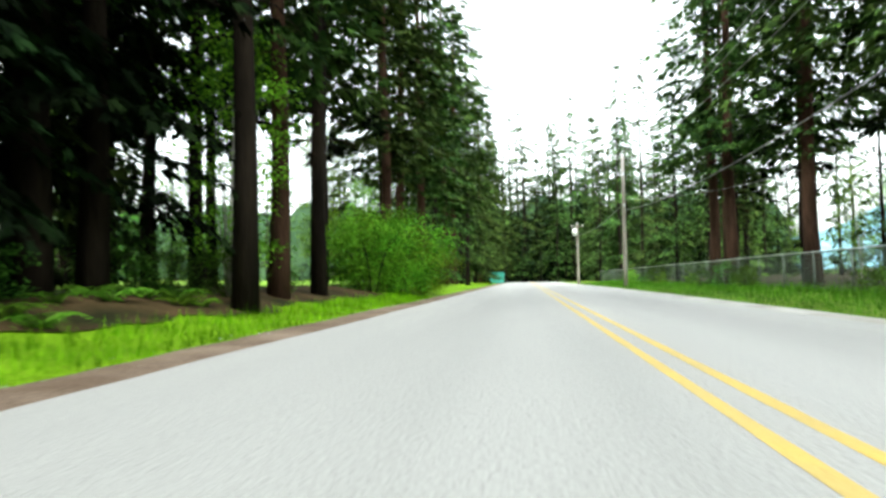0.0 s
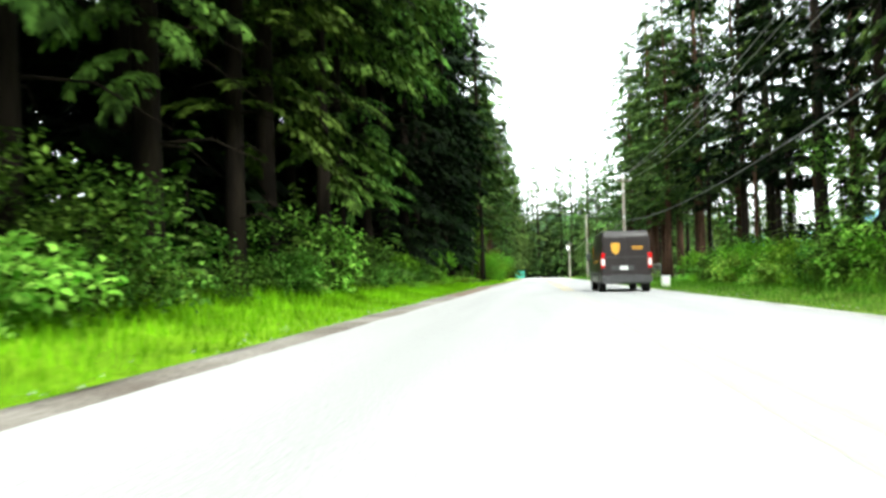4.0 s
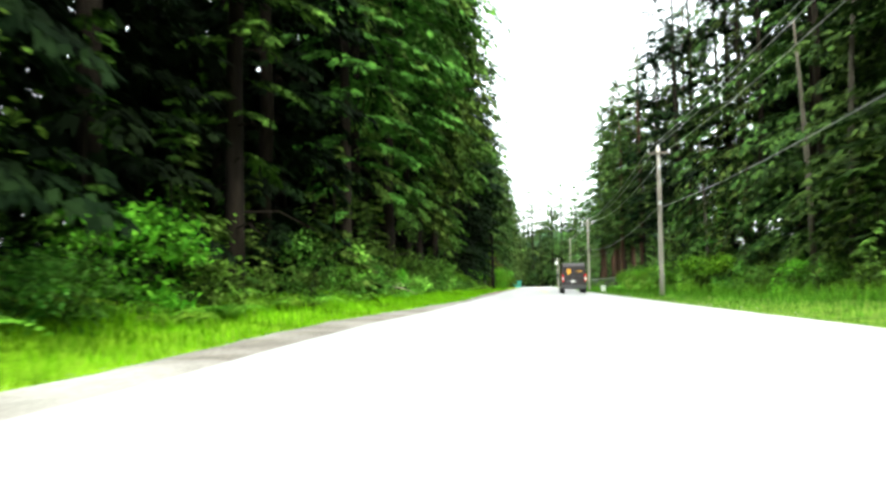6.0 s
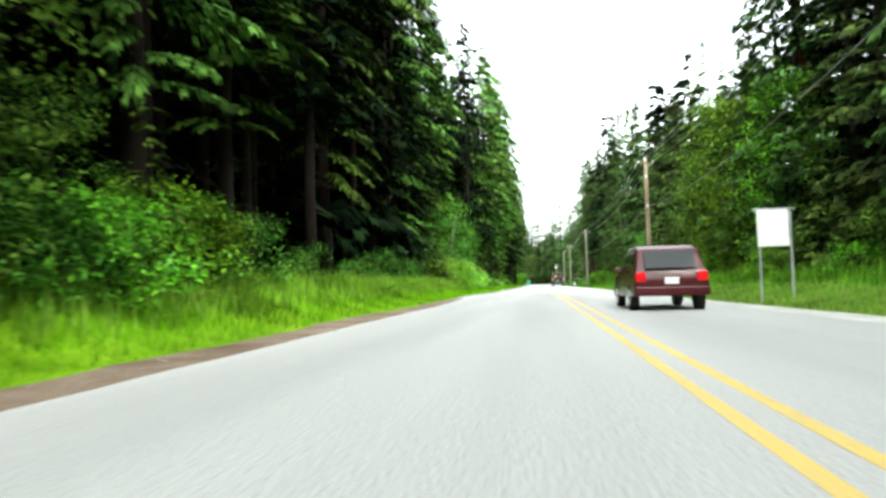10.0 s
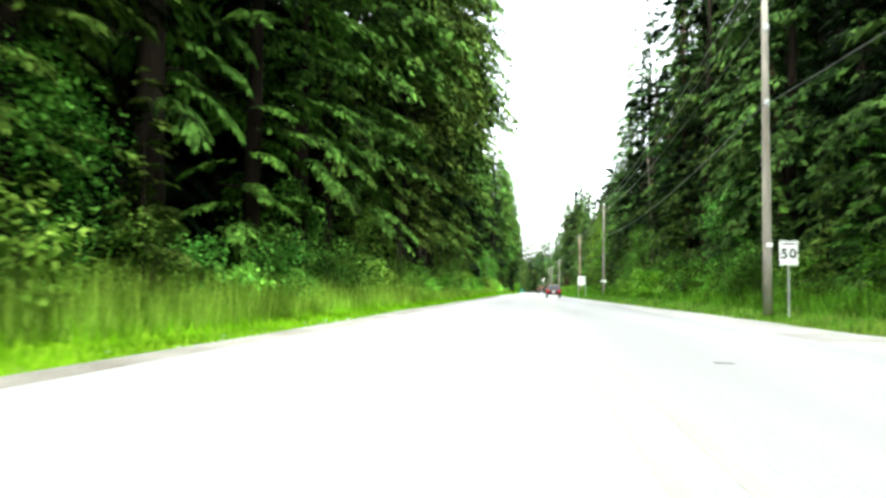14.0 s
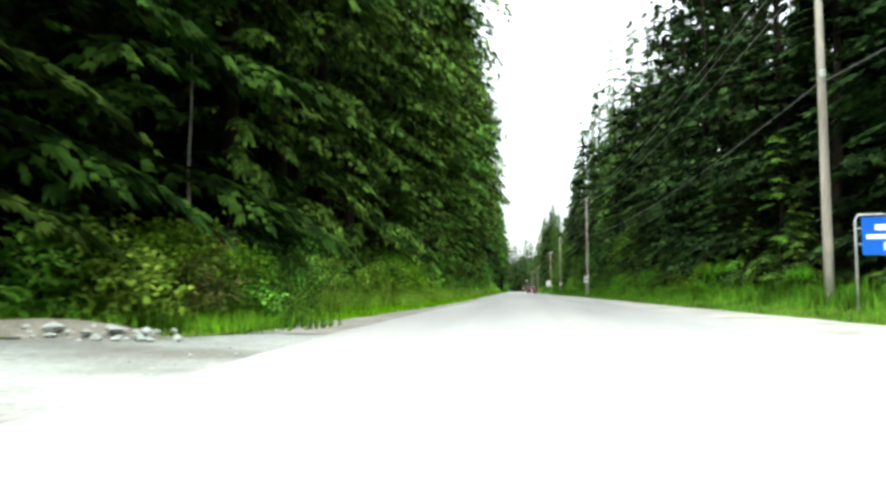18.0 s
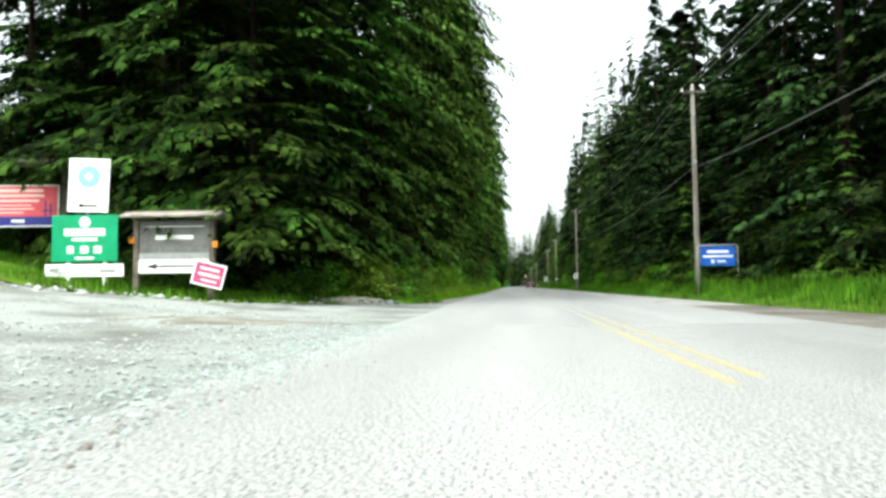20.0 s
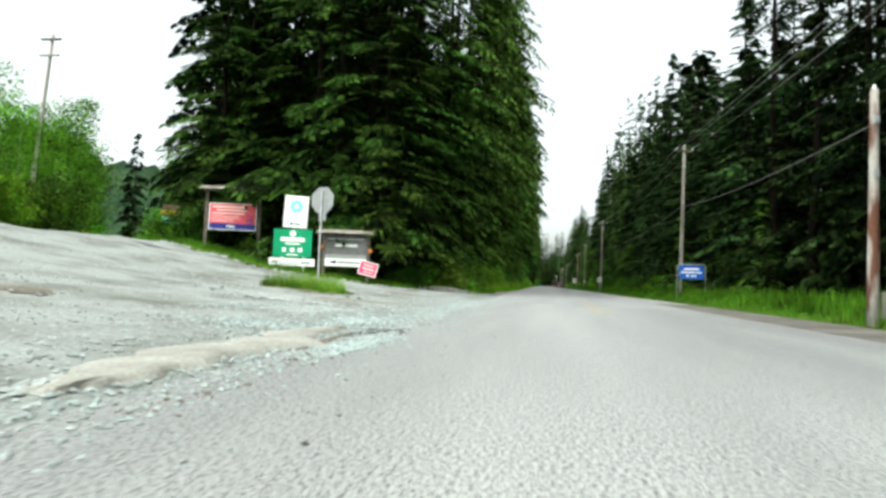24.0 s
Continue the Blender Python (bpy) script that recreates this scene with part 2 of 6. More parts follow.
ALLOY = material("wheel_alloy", (0.4, 0.4, 0.42), 0.35, 0.8)
TEAL = varied("teal_painted_steel", (0.024, 0.192, 0.15), (0.042, 0.252, 0.204), 2, 0.6)
LAMPGREY = material("lamp_housing", (0.7, 0.71, 0.7), 0.5)
HILL = varied("wooded_hillside", (0.012, 0.03, 0.014), (0.035, 0.065, 0.028), 0.06, 0.95, fine=0.5, bump=1.0)
# Distance haze is put into the mountain's blue colour.
MOUNT = varied("haze_blue_mountainside", (0.1, 0.2, 0.25), (0.15, 0.27, 0.32), 0.004, 0.95, fine=0.05)
STONE = varied("grey_rubble", (0.224, 0.232, 0.22), (0.44, 0.48, 0.468), 4, 0.95, fine=20, bump=0.6)

# ---- building helpers ----


def mesh_of(bm, name, mat, smooth=False):
    me = bpy.data.meshes.new(name)
    bm.to_mesh(me)
    bm.free()
    me.materials.append(mat)
    if smooth:
        me.polygons.foreach_set("use_smooth", [True] * len(me.polygons))
    return me


def part(name, bm, mat, parent=None, label="", smooth=False):
    """Links a bmesh (or a finished mesh) as one object, under a thing or a part."""
    me = bm if isinstance(bm, bpy.types.Mesh) else mesh_of(bm, name, mat, smooth)
    ob = new(name, me)
    ob.parent = parent
    return tagged(ob, label)


def thing(name, label, category, m=None, group="", kind=""):
    e = new(name)
    e.empty_display_size = 0.2
    e.matrix_basis = m or Matrix()
    return tagged(e, label, category, group, kind)


def raw_mesh(name, verts, faces, mat, smooth=False):
    me = bpy.data.meshes.new(name)
    me.from_pydata(verts, [], faces)
    me.materials.append(mat)
    if smooth:
        me.polygons.foreach_set("use_smooth", [True] * len(me.polygons))
    return me


def box(bm, size, at=(0, 0, 0), bevel=0.0, turn=(0, 0, 0)):
    made = bmesh.ops.create_cube(bm, size=1, matrix=pose(*at, *turn) @ Matrix.Diagonal((*size, 1)))["verts"]
    if bevel:
        edges = list({e for v in made for e in v.link_edges})
        bmesh.ops.bevel(bm, geom=edges, offset=bevel, segments=2, affect="EDGES", profile=0.5)
    return bm


def boxed(size, at=(0, 0, 0), bevel=0.0, turn=(0, 0, 0)):
    return box(bmesh.new(), size, at, bevel, turn)


def tube(bm, points, radii, sides=8, cap=True):
    """A round limb along points, with a radius at each."""
    rings = []
    pts = [Vector(p) for p in points]
    for i, p in enumerate(pts):
        ahead = (pts[min(i + 1, len(pts) - 1)] - pts[max(i - 1, 0)]).normalized()
        side = ahead.cross(Vector((0.31, 0.95, 0.05))).normalized()
        up = side.cross(ahead)
        rings.append([bm.verts.new(p + radii[i] * (math.cos(a) * side + math.sin(a) * up)) for a in [2 * math.pi * k / sides for k in range(sides)]])
    for a, b in zip(rings, rings[1:]):
        for k in range(sides):
            bm.faces.new((a[k], a[(k + 1) % sides], b[(k + 1) % sides], b[k]))
    if cap:
        bm.faces.new(rings[0][::-1])
        bm.faces.new(rings[-1])
    return bm


def cylinder(bm, r, depth, at=(0, 0, 0), turn=(0, 0, 0), sides=20, r2=None):
    bmesh.ops.create_cone(bm, cap_ends=True, segments=sides, radius1=r, radius2=r if r2 is None else r2, depth=depth, matrix=pose(*at, *turn))
    return bm


def leaves(base, way, span):
    """Diamond leaves: from base along way, half as wide as span."""
    n = len(base)
    v = np.empty((n, 4, 3))
    v[:, 0], v[:, 1], v[:, 2], v[:, 3] = base, base + 0.45 * way + span, base + way - np.array([0, 0, 0.16]) * np.linalg.norm(way, axis=1)[:, None], base + 0.45 * way - span
    f = np.arange(4 * n).reshape(n, 4)
    return v.reshape(-1, 3), f


def sprays(base, way, span):
    """Feathery sprays: three narrow blades fanned out from one foot."""
    n = len(base)
    v = np.empty((n, 5, 3))
    side = span / np.maximum(np.linalg.norm(span, axis=1), 1e-6)[:, None]
    reach = np.linalg.norm(way, axis=1)[:, None]
    sag = np.array([0, 0, -0.12]) * reach
    v[:, 0], v[:, 1] = base - span, base + span
    v[:, 2] = base + way
    v[:, 3] = base + 0.74 * way - 0.27 * side * reach + sag
    v[:, 4] = base + 0.74 * way + 0.27 * side * reach + sag
    i = 5 * np.arange(n)[:, None]
    f = np.concatenate([i + [0, 1, 2], i + [0, 1, 3], i + [0, 1, 4]])
    return v.reshape(-1, 3), f


# ---- the lie of the land ----
NORTH, SOUTH = 175.0, -335.0


def road_left(y):
    """The ragged asphalt edge on the forest side, with a turnout."""
    return np.interp(y, [-238, -231, -225, -218, -210, -200, -195, -181, -173, -165, -155, -145, -137, -106, -96, -87, -80, -75, -70, -63, -55, -47, -40, -33, -20, 16, 23, 30],
                     [-4.2, -4.5, -4.5, -4.45, -4.35, -4.2, -4.2, -4.33, -4.3, -4.43, -4.4, -4.65, -4.5, -4.75, -4.75, -5.0, -5.5, -5.4, -4.6, -4.37, -4.2, -4.3, -4.5, -4.3, -4.15, -4.25, -4.5, -4.35])


def road_right(y):
    """The asphalt edge on the pole side."""
    return np.interp(y, [-250, -150, -60, -45, 25, 60], [4.05, 4.1, 4.0, 3.8, 3.8, 4.1])


def grass_left(y):
    """Where the gravel shoulder gives way to grass on the forest side."""
    return np.interp(y, [-228, -223, -216, -209, -202, -194, -180, -171, -162, -153, -145, -137, -105, -95, -85, -77, -69, -61, -54, -46, -38, -32, -20, 18, 25, 32],
                     [-6.0, -5.7, -5.5, -5.1, -5.1, -4.85, -4.95, -5.0, -5.25, -5.2, -5.35, -5.2, -5.7, -5.7, -5.7, -5.75, -5.7, -5.3, -5.1, -5.25, -5.7, -5.4, -4.7, -5.4, -5.6, -5.2])


def grass_right(y):
    """Where the shoulder gives way to grass on the pole side."""
    return np.interp(y, [-300, -244, -214, -171, -154, -140, -118, -91, -72, -54, -41, -28, -13, 28, 43, 60], [6.7, 6.6, 6.2, 6.1, 5.9, 5.5, 5.2, 4.6, 4.7, 4.7, 4.3, 4.05, 4.05, 4.15, 4.6, 4.9])


def smooth(a, b, v):
    v = np.clip((v - a) / (b - a), 0, 1)
    return v * v * (3 - 2 * v)


def land(x, y):
    """Height of the ground beside the road."""
    x, y = np.asarray(x, float), np.asarray(y, float)
    left, right = np.maximum(0, -x - 5.3), np.maximum(0, x - np.maximum(4.9, grass_right(y)))
    bank = 0.35 + 0.6 * smooth(-62, -75, y) * smooth(-125, -105, y) + 0.2 * smooth(10, 30, y) * smooth(70, 55, y)
    zl = bank * smooth(0, 3.6, left) + 0.02 * np.maximum(0, left - 4)
    shift = 45 * smooth(-19, -32, x)
    end = smooth(-222 + shift, -242 + shift, y)
    u = np.minimum(np.maximum(0, -x - 5.0), 16.5)
    apron = 0.03 * u + 0.006 * u * u + 0.012 * np.maximum(0, -x - 21.5)
    zl = zl * (1 - end) + apron * end
    rise = 0.12 + 0.5 * smooth(-20, -55, y)
    zr = rise * smooth(0, 3.2, right) + 0.015 * np.maximum(0, right - 4)
    rough = 0.06 * np.sin(x * 1.3 + y * 0.31) * np.sin(y * 0.57 - x * 0.4) * smooth(1.2, 3.2, np.maximum(left, right))
    return np.where(x < 0, zl, zr) - 0.03 + rough


def strip(name, xs, ys, mat, lift=0.0, kind="structure", label="", category=""):
    gx, gy = np.meshgrid(xs, ys)
    gz = land(gx, gy) + lift
    v = np.stack([gx, gy, gz], -1).reshape(-1, 3)
    w, h = len(xs), len(ys)
    i = (np.arange(h - 1)[:, None] * w + np.arange(w - 1)).ravel()
    f = np.stack([i, i + 1, i + w + 1, i + w], -1)
    ob = new(name, raw_mesh(name, v.tolist(), f.tolist(), mat, True))
    return tagged(ob, label, category, kind=kind)


APRON_X, APRON_Y = [-60, -30, -22, -14, -9.5, -8.2, -6.5, -5.9, -4.6], [-232, -236, -240.5, -242, -239.5, -234.4, -233.3, -231.5, -229]


def apron_edge(x):
    """Where grass gives way to the gravel side road, along y."""
    return float(np.interp(x, APRON_X, APRON_Y))


FX = [-2500, -900, -300, -120, -70, -45, -34, -28, -24, -21, -18, -15, -12.5, -10.5, -9.2, -8.2, -7.4, -6.6, -5.9, -5.3, -4.9, -4.5, 0, 4.3, 4.9, 5.4, 6.0, 6.7, 7.5, 8.3, 9.5, 11, 13, 17, 24, 40, 80, 300, 900, 2500]
FY = [-2500, -900, -450] + [-340 + 2.5 * k for k in range(210)] + [190, 240, 340, 700, 2500]
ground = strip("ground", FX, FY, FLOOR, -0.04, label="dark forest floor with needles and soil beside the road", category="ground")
VY = [-335 + 1.5 * k for k in range(341)]


def verge(name, inner, outer, ys, mat, label):
    """Sod between the shoulder and the trees, following the shoulder's edge."""
    v = np.array([[(inner(y) + (outer - inner(y)) * q, y) for q in (0, 0.12, 0.27, 0.44, 0.62, 0.8, 1)] for y in ys])
    z = land(v[..., 0], v[..., 1])
    h = len(ys)
    i = (np.arange(h - 1)[:, None] * 7 + np.arange(6)).ravel()
    f = np.stack([i, i + 1, i + 8, i + 7], -1)
    ob = new(name, raw_mesh(name, np.concatenate([v, z[..., None]], -1).reshape(-1, 3).tolist(), f.tolist(), mat, True))
    return tagged(ob, label, "verge", kind="structure")


verge("grass_verge_left", lambda y: grass_left(y) + 0.22, -9.6, [y for y in VY if y > -228], SOD, "rough green grass verge between road and trees")
verge("grass_verge_right", lambda y: grass_right(y) - 0.1, 9.6, VY, TURF, "rough green grass verge below the pole line")
strip("field", [-140, -90, -60, -40, -28, -20, -16], [36 + 4 * k for k in range(25)], FIELD, 0.05, label="bright mown green field behind the trees", category="field")


SOIL = varied("bare_brown_soil", (0.012, 0.014, 0.005), (0.07, 0.046, 0.022), 0.9, 0.95, fine=9, bump=0.8)
verge("soil_bank", lambda y: -6.75 - 0.35 * math.sin(y * 0.9) * math.sin(y * 0.37 + 1) - 0.12 * math.sin(y * 3.1), -10.5, [26.5 + 0.6 * k for k in range(52)], SOIL, "bare brown soil bank under the trees").location.z = 0.03


def ragged(name, inner, outer, mat, seed, lift, label, y0=SOUTH, y1=NORTH):
    """A gravel shoulder with an uneven outer edge."""
    rnd = random.Random(seed)
    bm, last, off = bmesh.new(), None, 0.0
    y = y0
    while y < y1 + 0.01:
        off = 0.8 * off + rnd.uniform(-0.06, 0.06)
        a, c = float(inner(y)), float(outer(y))
        xs = [a, a + 0.25 * (c - a), a + 0.5 * (c - a), a + 0.78 * (c - a), c + off]
        row = [bm.verts.new((x, y, float(land(x, y)) + (lift if k < 4 else 0.012) if k else max(-0.012, float(land(x, y)) + 0.022))) for k, x in enumerate(xs)]
        if last:
            for k in range(4):
                bm.faces.new((last[k], last[k + 1], row[k + 1], row[k]) if c > a else (last[k + 1], last[k], row[k], row[k + 1]))
        last, y = row, y + 0.5
    return tagged(part(name, bm, mat, smooth=True), label, "shoulder", kind="structure")


BROWNGRIT = varied("brown_shoulder_grit", (0.1, 0.07, 0.05), (0.22, 0.17, 0.135), 0.7, 0.95, fine=24, bump=0.6, speck=(0.7, 1.3))
DRYGRIT = varied("dry_shoulder_gravel", (0.174, 0.159, 0.14), (0.337, 0.323, 0.299), 0.6, 0.95, fine=24, bump=0.6, speck=(0.7, 1.25))
PALEGRIT = varied("pale_shoulder_grit", (0.273, 0.259, 0.237), (0.475, 0.467, 0.446), 0.6, 0.95, fine=30, bump=0.5, speck=(0.8, 1.15))
for y0, y1, mat, label in ((-231, -126, DRYGRIT, "pale grey gravel shoulder along the asphalt edge"), (-126, -84, BROWNGRIT, "red-brown earthy shoulder along the asphalt edge"),
                           (-84, -46, DRYGRIT, "pale gravel shoulder along the asphalt edge"), (-46, 2, SHOULDER, "grey gravel shoulder along the asphalt edge"), (2, NORTH, BROWNGRIT, "brown earthy shoulder along the asphalt edge")):
    ragged("gravel_shoulder_left", lambda y: road_left(y) + 0.03, grass_left, mat, 3, 0.04, label, y0, y1)
for y0, y1, mat, label in ((SOUTH, -236, SHOULDER, "grey-brown dusty shoulder opposite the junction"), (-236, NORTH, PALEGRIT, "grey gravel shoulder below the pole line")):
    ragged("gravel_shoulder_right", lambda y: road_right(y) - 0.03, grass_right, mat, 4, 0.04, label, y0, y1)

# road with slightly wandering edges
def road_piece(name, y0, y1, mat, seed, label):
    bm, last, rnd, el, er, y = bmesh.new(), None, random.Random(seed), 0.0, 0.0, y0
    while True:
        left = float(road_left(y)) + el
        row = [bm.verts.new((x, y, z)) for x, z in ((left - 0.01, -0.06), (left, max(-0.005, float(land(left, y)) + 0.03)), (max(left, -4.5) + 0.02, 0.0), (-2.3, 0.0), (0.05, 0.0), (2.3, 0.0), (float(road_right(y)) + er, -0.005), (float(road_right(y)) + er + 0.01, -0.06))]
        if last:
            for k in range(7):
                bm.faces.new((last[k], last[k + 1], row[k + 1], row[k]))
        if y >= y1:
            break
        last, y = row, min(y + 0.6, y1)
        el, er = (0.85 * el + rnd.uniform(-0.025, 0.025), 0.85 * er + rnd.uniform(-0.025, 0.025)) if y < y1 else (0.0, 0.0)
    return tagged(part(name, bm, mat), label, "road", kind="structure")


road = road_piece("road", -246.0, NORTH, ASPHALT, 5, "pale worn grey asphalt two-lane road")
road_piece("road_junction", SOUTH, -246.0, CHIPSEAL, 7, "coarse chip-sealed asphalt at the gravel junction")

for k, x in enumerate((-0.12, 0.2)):
    for y0, y1, mat, label in ((-254, -244, PALERPAINT, "paler yellow painted line"), (-244, -118, GLAREPAINT, "yellow painted line with glare paled into its colour"), (-118, -74, PAINT, "worn yellow painted line"), (-74, -58, PALERPAINT, "paler yellow painted line"), (-58, 8, GLAREPAINT, "yellow painted line with glare paled into its colour"), (8, NORTH - 2, PAINT, "worn yellow painted line")):
        bm, last, rnd, y = bmesh.new(), None, random.Random(20 + k), y0 + 0.4 * k * (y0 == -254)
        while y < y1 + 0.35:
            w = 0.055 + rnd.uniform(-0.004, 0.004)
            row = [bm.verts.new((x + s * w, min(y, y1), 0.003 if abs(s) < 1 else 0.0015)) for s in (-1, -0.7, 0.7, 1)]
            if last:
                for j in range(3):
                    bm.faces.new((last[j], last[j + 1], row[j + 1], row[j]))
            last, y = row, y + 0.7
        part("centre_line", bm, mat, road, label)
for x, y, w, d in ((-0.64, -80.85, 0.16, 0.1), (1.41, -178.7, 0.2, 0.12), (3.85, -201.8, 0.5, 0.4), (-1.14, -212.76, 0.07, 0.05), (-0.94, -198.65, 0.12, 0.06), (1.82, -61.8, 0.25, 0.14)):
    part("tar_patch", boxed((w, d, 0.008), (x, y, 0.004), 0.003), TAR, road, "small dark tar patch")

# gravel side road joining at the south end, then a lane winding off between scrub and grove
bm = bmesh.new()
xs = [-23, -21.5, -20, -18.5, -16.5, -14, -12, -10.5, -9, -8, -7, -6, -5.2, -4.5, -4.15]
rnd = random.Random(8)
grid = []
for x in xs:
    top = apron_edge(x) + rnd.uniform(-0.2, 0.2)
    bottom = float(np.interp(x, [-23, -20, -16, -15.9], [-250, -258, -280, -330]))
    col = []
    for q in [k / 40 for k in range(41)]:
        yy = top + (bottom - top) * q ** 1.3
        col.append(bm.verts.new((x, yy, float(land(x, yy)) + 0.03 + (0.03 * math.sin(x * 2.1) * math.sin(yy * 1.7) if x < -5.5 else -0.015))))
    grid.append(col)
for a, b in zip(grid, grid[1:]):
    for k in range(40):
        bm.faces.new((a[k + 1], b[k + 1], b[k], a[k]))
tagged(part("gravel_side_road", bm, GRAVEL, smooth=True), "pale grey gravel side road rising from the junction", "gravel road", kind="structure")
bm, last = bmesh.new(), None
for k in range(25):
    q = k / 24
    cx, cy = -20.5 - 30 * q, -245.0 + 42 * q
    row = [bm.verts.new((cx + 0.82 * o, cy + 0.57 * o, float(land(cx + 0.82 * o, cy + 0.57 * o)) + 0.05)) for o in (-2.6, -0.9, 0.9, 2.6)]
    if last:
        for j in range(3):
            bm.faces.new((last[j], last[j + 1], row[j + 1], row[j]))
    last = row
tagged(part("gravel_lane", bm, GRAVEL, smooth=True), "pale gravel lane leading off behind the grove", "gravel road", kind="structure")


def lane_side(x):
    """The y of the lane's middle at x."""
    return -245.0 + 42 * (-20.5 - x) / 30


# far hills
def ridge(name, pts, mat, depth, label):
    bm = bmesh.new()
    rows_ = []
    for x, y, z in pts:
        rows_.append([bm.verts.new((x, y, -2)), bm.verts.new((x, y + depth * 0.25, z * 0.75)), bm.verts.new((x, y + depth * 0.5, z)), bm.verts.new((x, y + depth, -2))])
    for a, b in zip(rows_, rows_[1:]):
        for k in range(3):
            bm.faces.new((a[k], b[k], b[k + 1], a[k + 1]))
    return tagged(part(name, bm, mat, smooth=True), label, "hill", kind="structure")


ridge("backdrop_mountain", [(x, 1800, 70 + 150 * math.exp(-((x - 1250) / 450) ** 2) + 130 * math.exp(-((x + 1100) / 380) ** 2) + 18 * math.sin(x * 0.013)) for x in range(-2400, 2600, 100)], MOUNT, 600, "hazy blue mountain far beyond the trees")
ridge("backdrop_hill", [(x, -30 + 0.1 * x, 46 + 7 * math.sin(x * 0.05) + 3 * math.sin(x * 0.13) + 2 * math.sin(x * 0.41)) for x in range(-330, -119, 5)], HILL, 120, "dark wooded hill behind the side road")

# ---- trees ----


def trunk_mesh(name, height, r, mat, seed, lean=0.0, sides=9):
    rnd = random.Random(seed)
    pts, rad = [], []
    bx = by = 0.0
    for k in range(11):
        u = k / 10
        bx, by = bx + rnd.uniform(-1, 1) * 0.012 * height * 0.25 + lean * height / 10, by + rnd.uniform(-1, 1) * 0.012 * height * 0.25
        pts.append((bx if k else 0, by if k else 0, height * u - 0.3 * (k == 0)))
        rad.append(r * (1.2 if k == 0 else (1 - 0.93 * u)))
    return mesh_of(tube(bmesh.new(), pts, rad, sides), name, mat, True)


def conifer_crown(name, mat, seed, height, reach, base, branches, per, droop, leaf, up=0.12, power=2.0, low=1.25, spread=0.34, facing=0.0, slim=0.2, feather=False, whorl=0.0, tuck=0.06, flat=0.5):
    """Tiered boughs, each a drooping axis hung with sprays."""
    g = np.random.RandomState(seed)
    n = branches * per
    u = np.sort(g.rand(branches) ** low)
    z0 = base + (height - base) * u
    if whorl:
        z0 = base + np.round((z0 - base) / whorl) * whorl + g.normal(0, 0.26 * whorl, branches)
    az = np.where(g.rand(branches) < facing, g.normal(0, 1.0, branches), g.rand(branches) * 6.283)
    ln = np.maximum(reach * (1 - u ** power) * g.uniform(0.6, 1.12, branches), 0.35)
    low_in = smooth(0, tuck, u) * 0.5 + 0.5
    ln *= low_in
    b = np.repeat(np.arange(branches), per)
    s = 0.12 + 0.88 * g.rand(n) ** 0.75
    L = ln[b]
    out = np.stack([np.cos(az[b]), np.sin(az[b]), 0 * L], -1)
    side = np.stack([-np.sin(az[b]), np.cos(az[b]), 0 * L], -1)
    dr = droop * g.uniform(0.7, 1.3, branches)[b]
    zz = z0[b] + up * L * s - dr * L * s * s
    w = spread * L * (1.05 - s) ** 0.6 * g.uniform(-1, 1, n) ** 1
    base_p = out * (L * s)[:, None] + side * w[:, None]
    base_p[:, 2] = zz - 0.18 * np.abs(w) + g.uniform(-0.08, 0.08, n)
    sz = leaf * g.uniform(0.55, 1.25, n) * np.clip(L / reach + 0.35, 0.4, 1.1)
    way = out * g.uniform(0.25, 1.0, n)[:, None] + side * (np.sign(w) * g.uniform(0.1, 0.8, n))[:, None]
    way[:, 2] = -g.uniform(0.05, 0.9, n) * (0.5 + dr)
    way *= (sz / np.linalg.norm(way, axis=1))[:, None]
    across = np.cross(way, g.normal(size=(n, 3)) * flat + [0, 0, 1.0])
    across *= (slim * sz / np.maximum(np.linalg.norm(across, axis=1), 1e-6))[:, None]
    v, f = (sprays if feather else leaves)(base_p, way, across)
    return raw_mesh(name, v.tolist(), f.tolist(), mat)


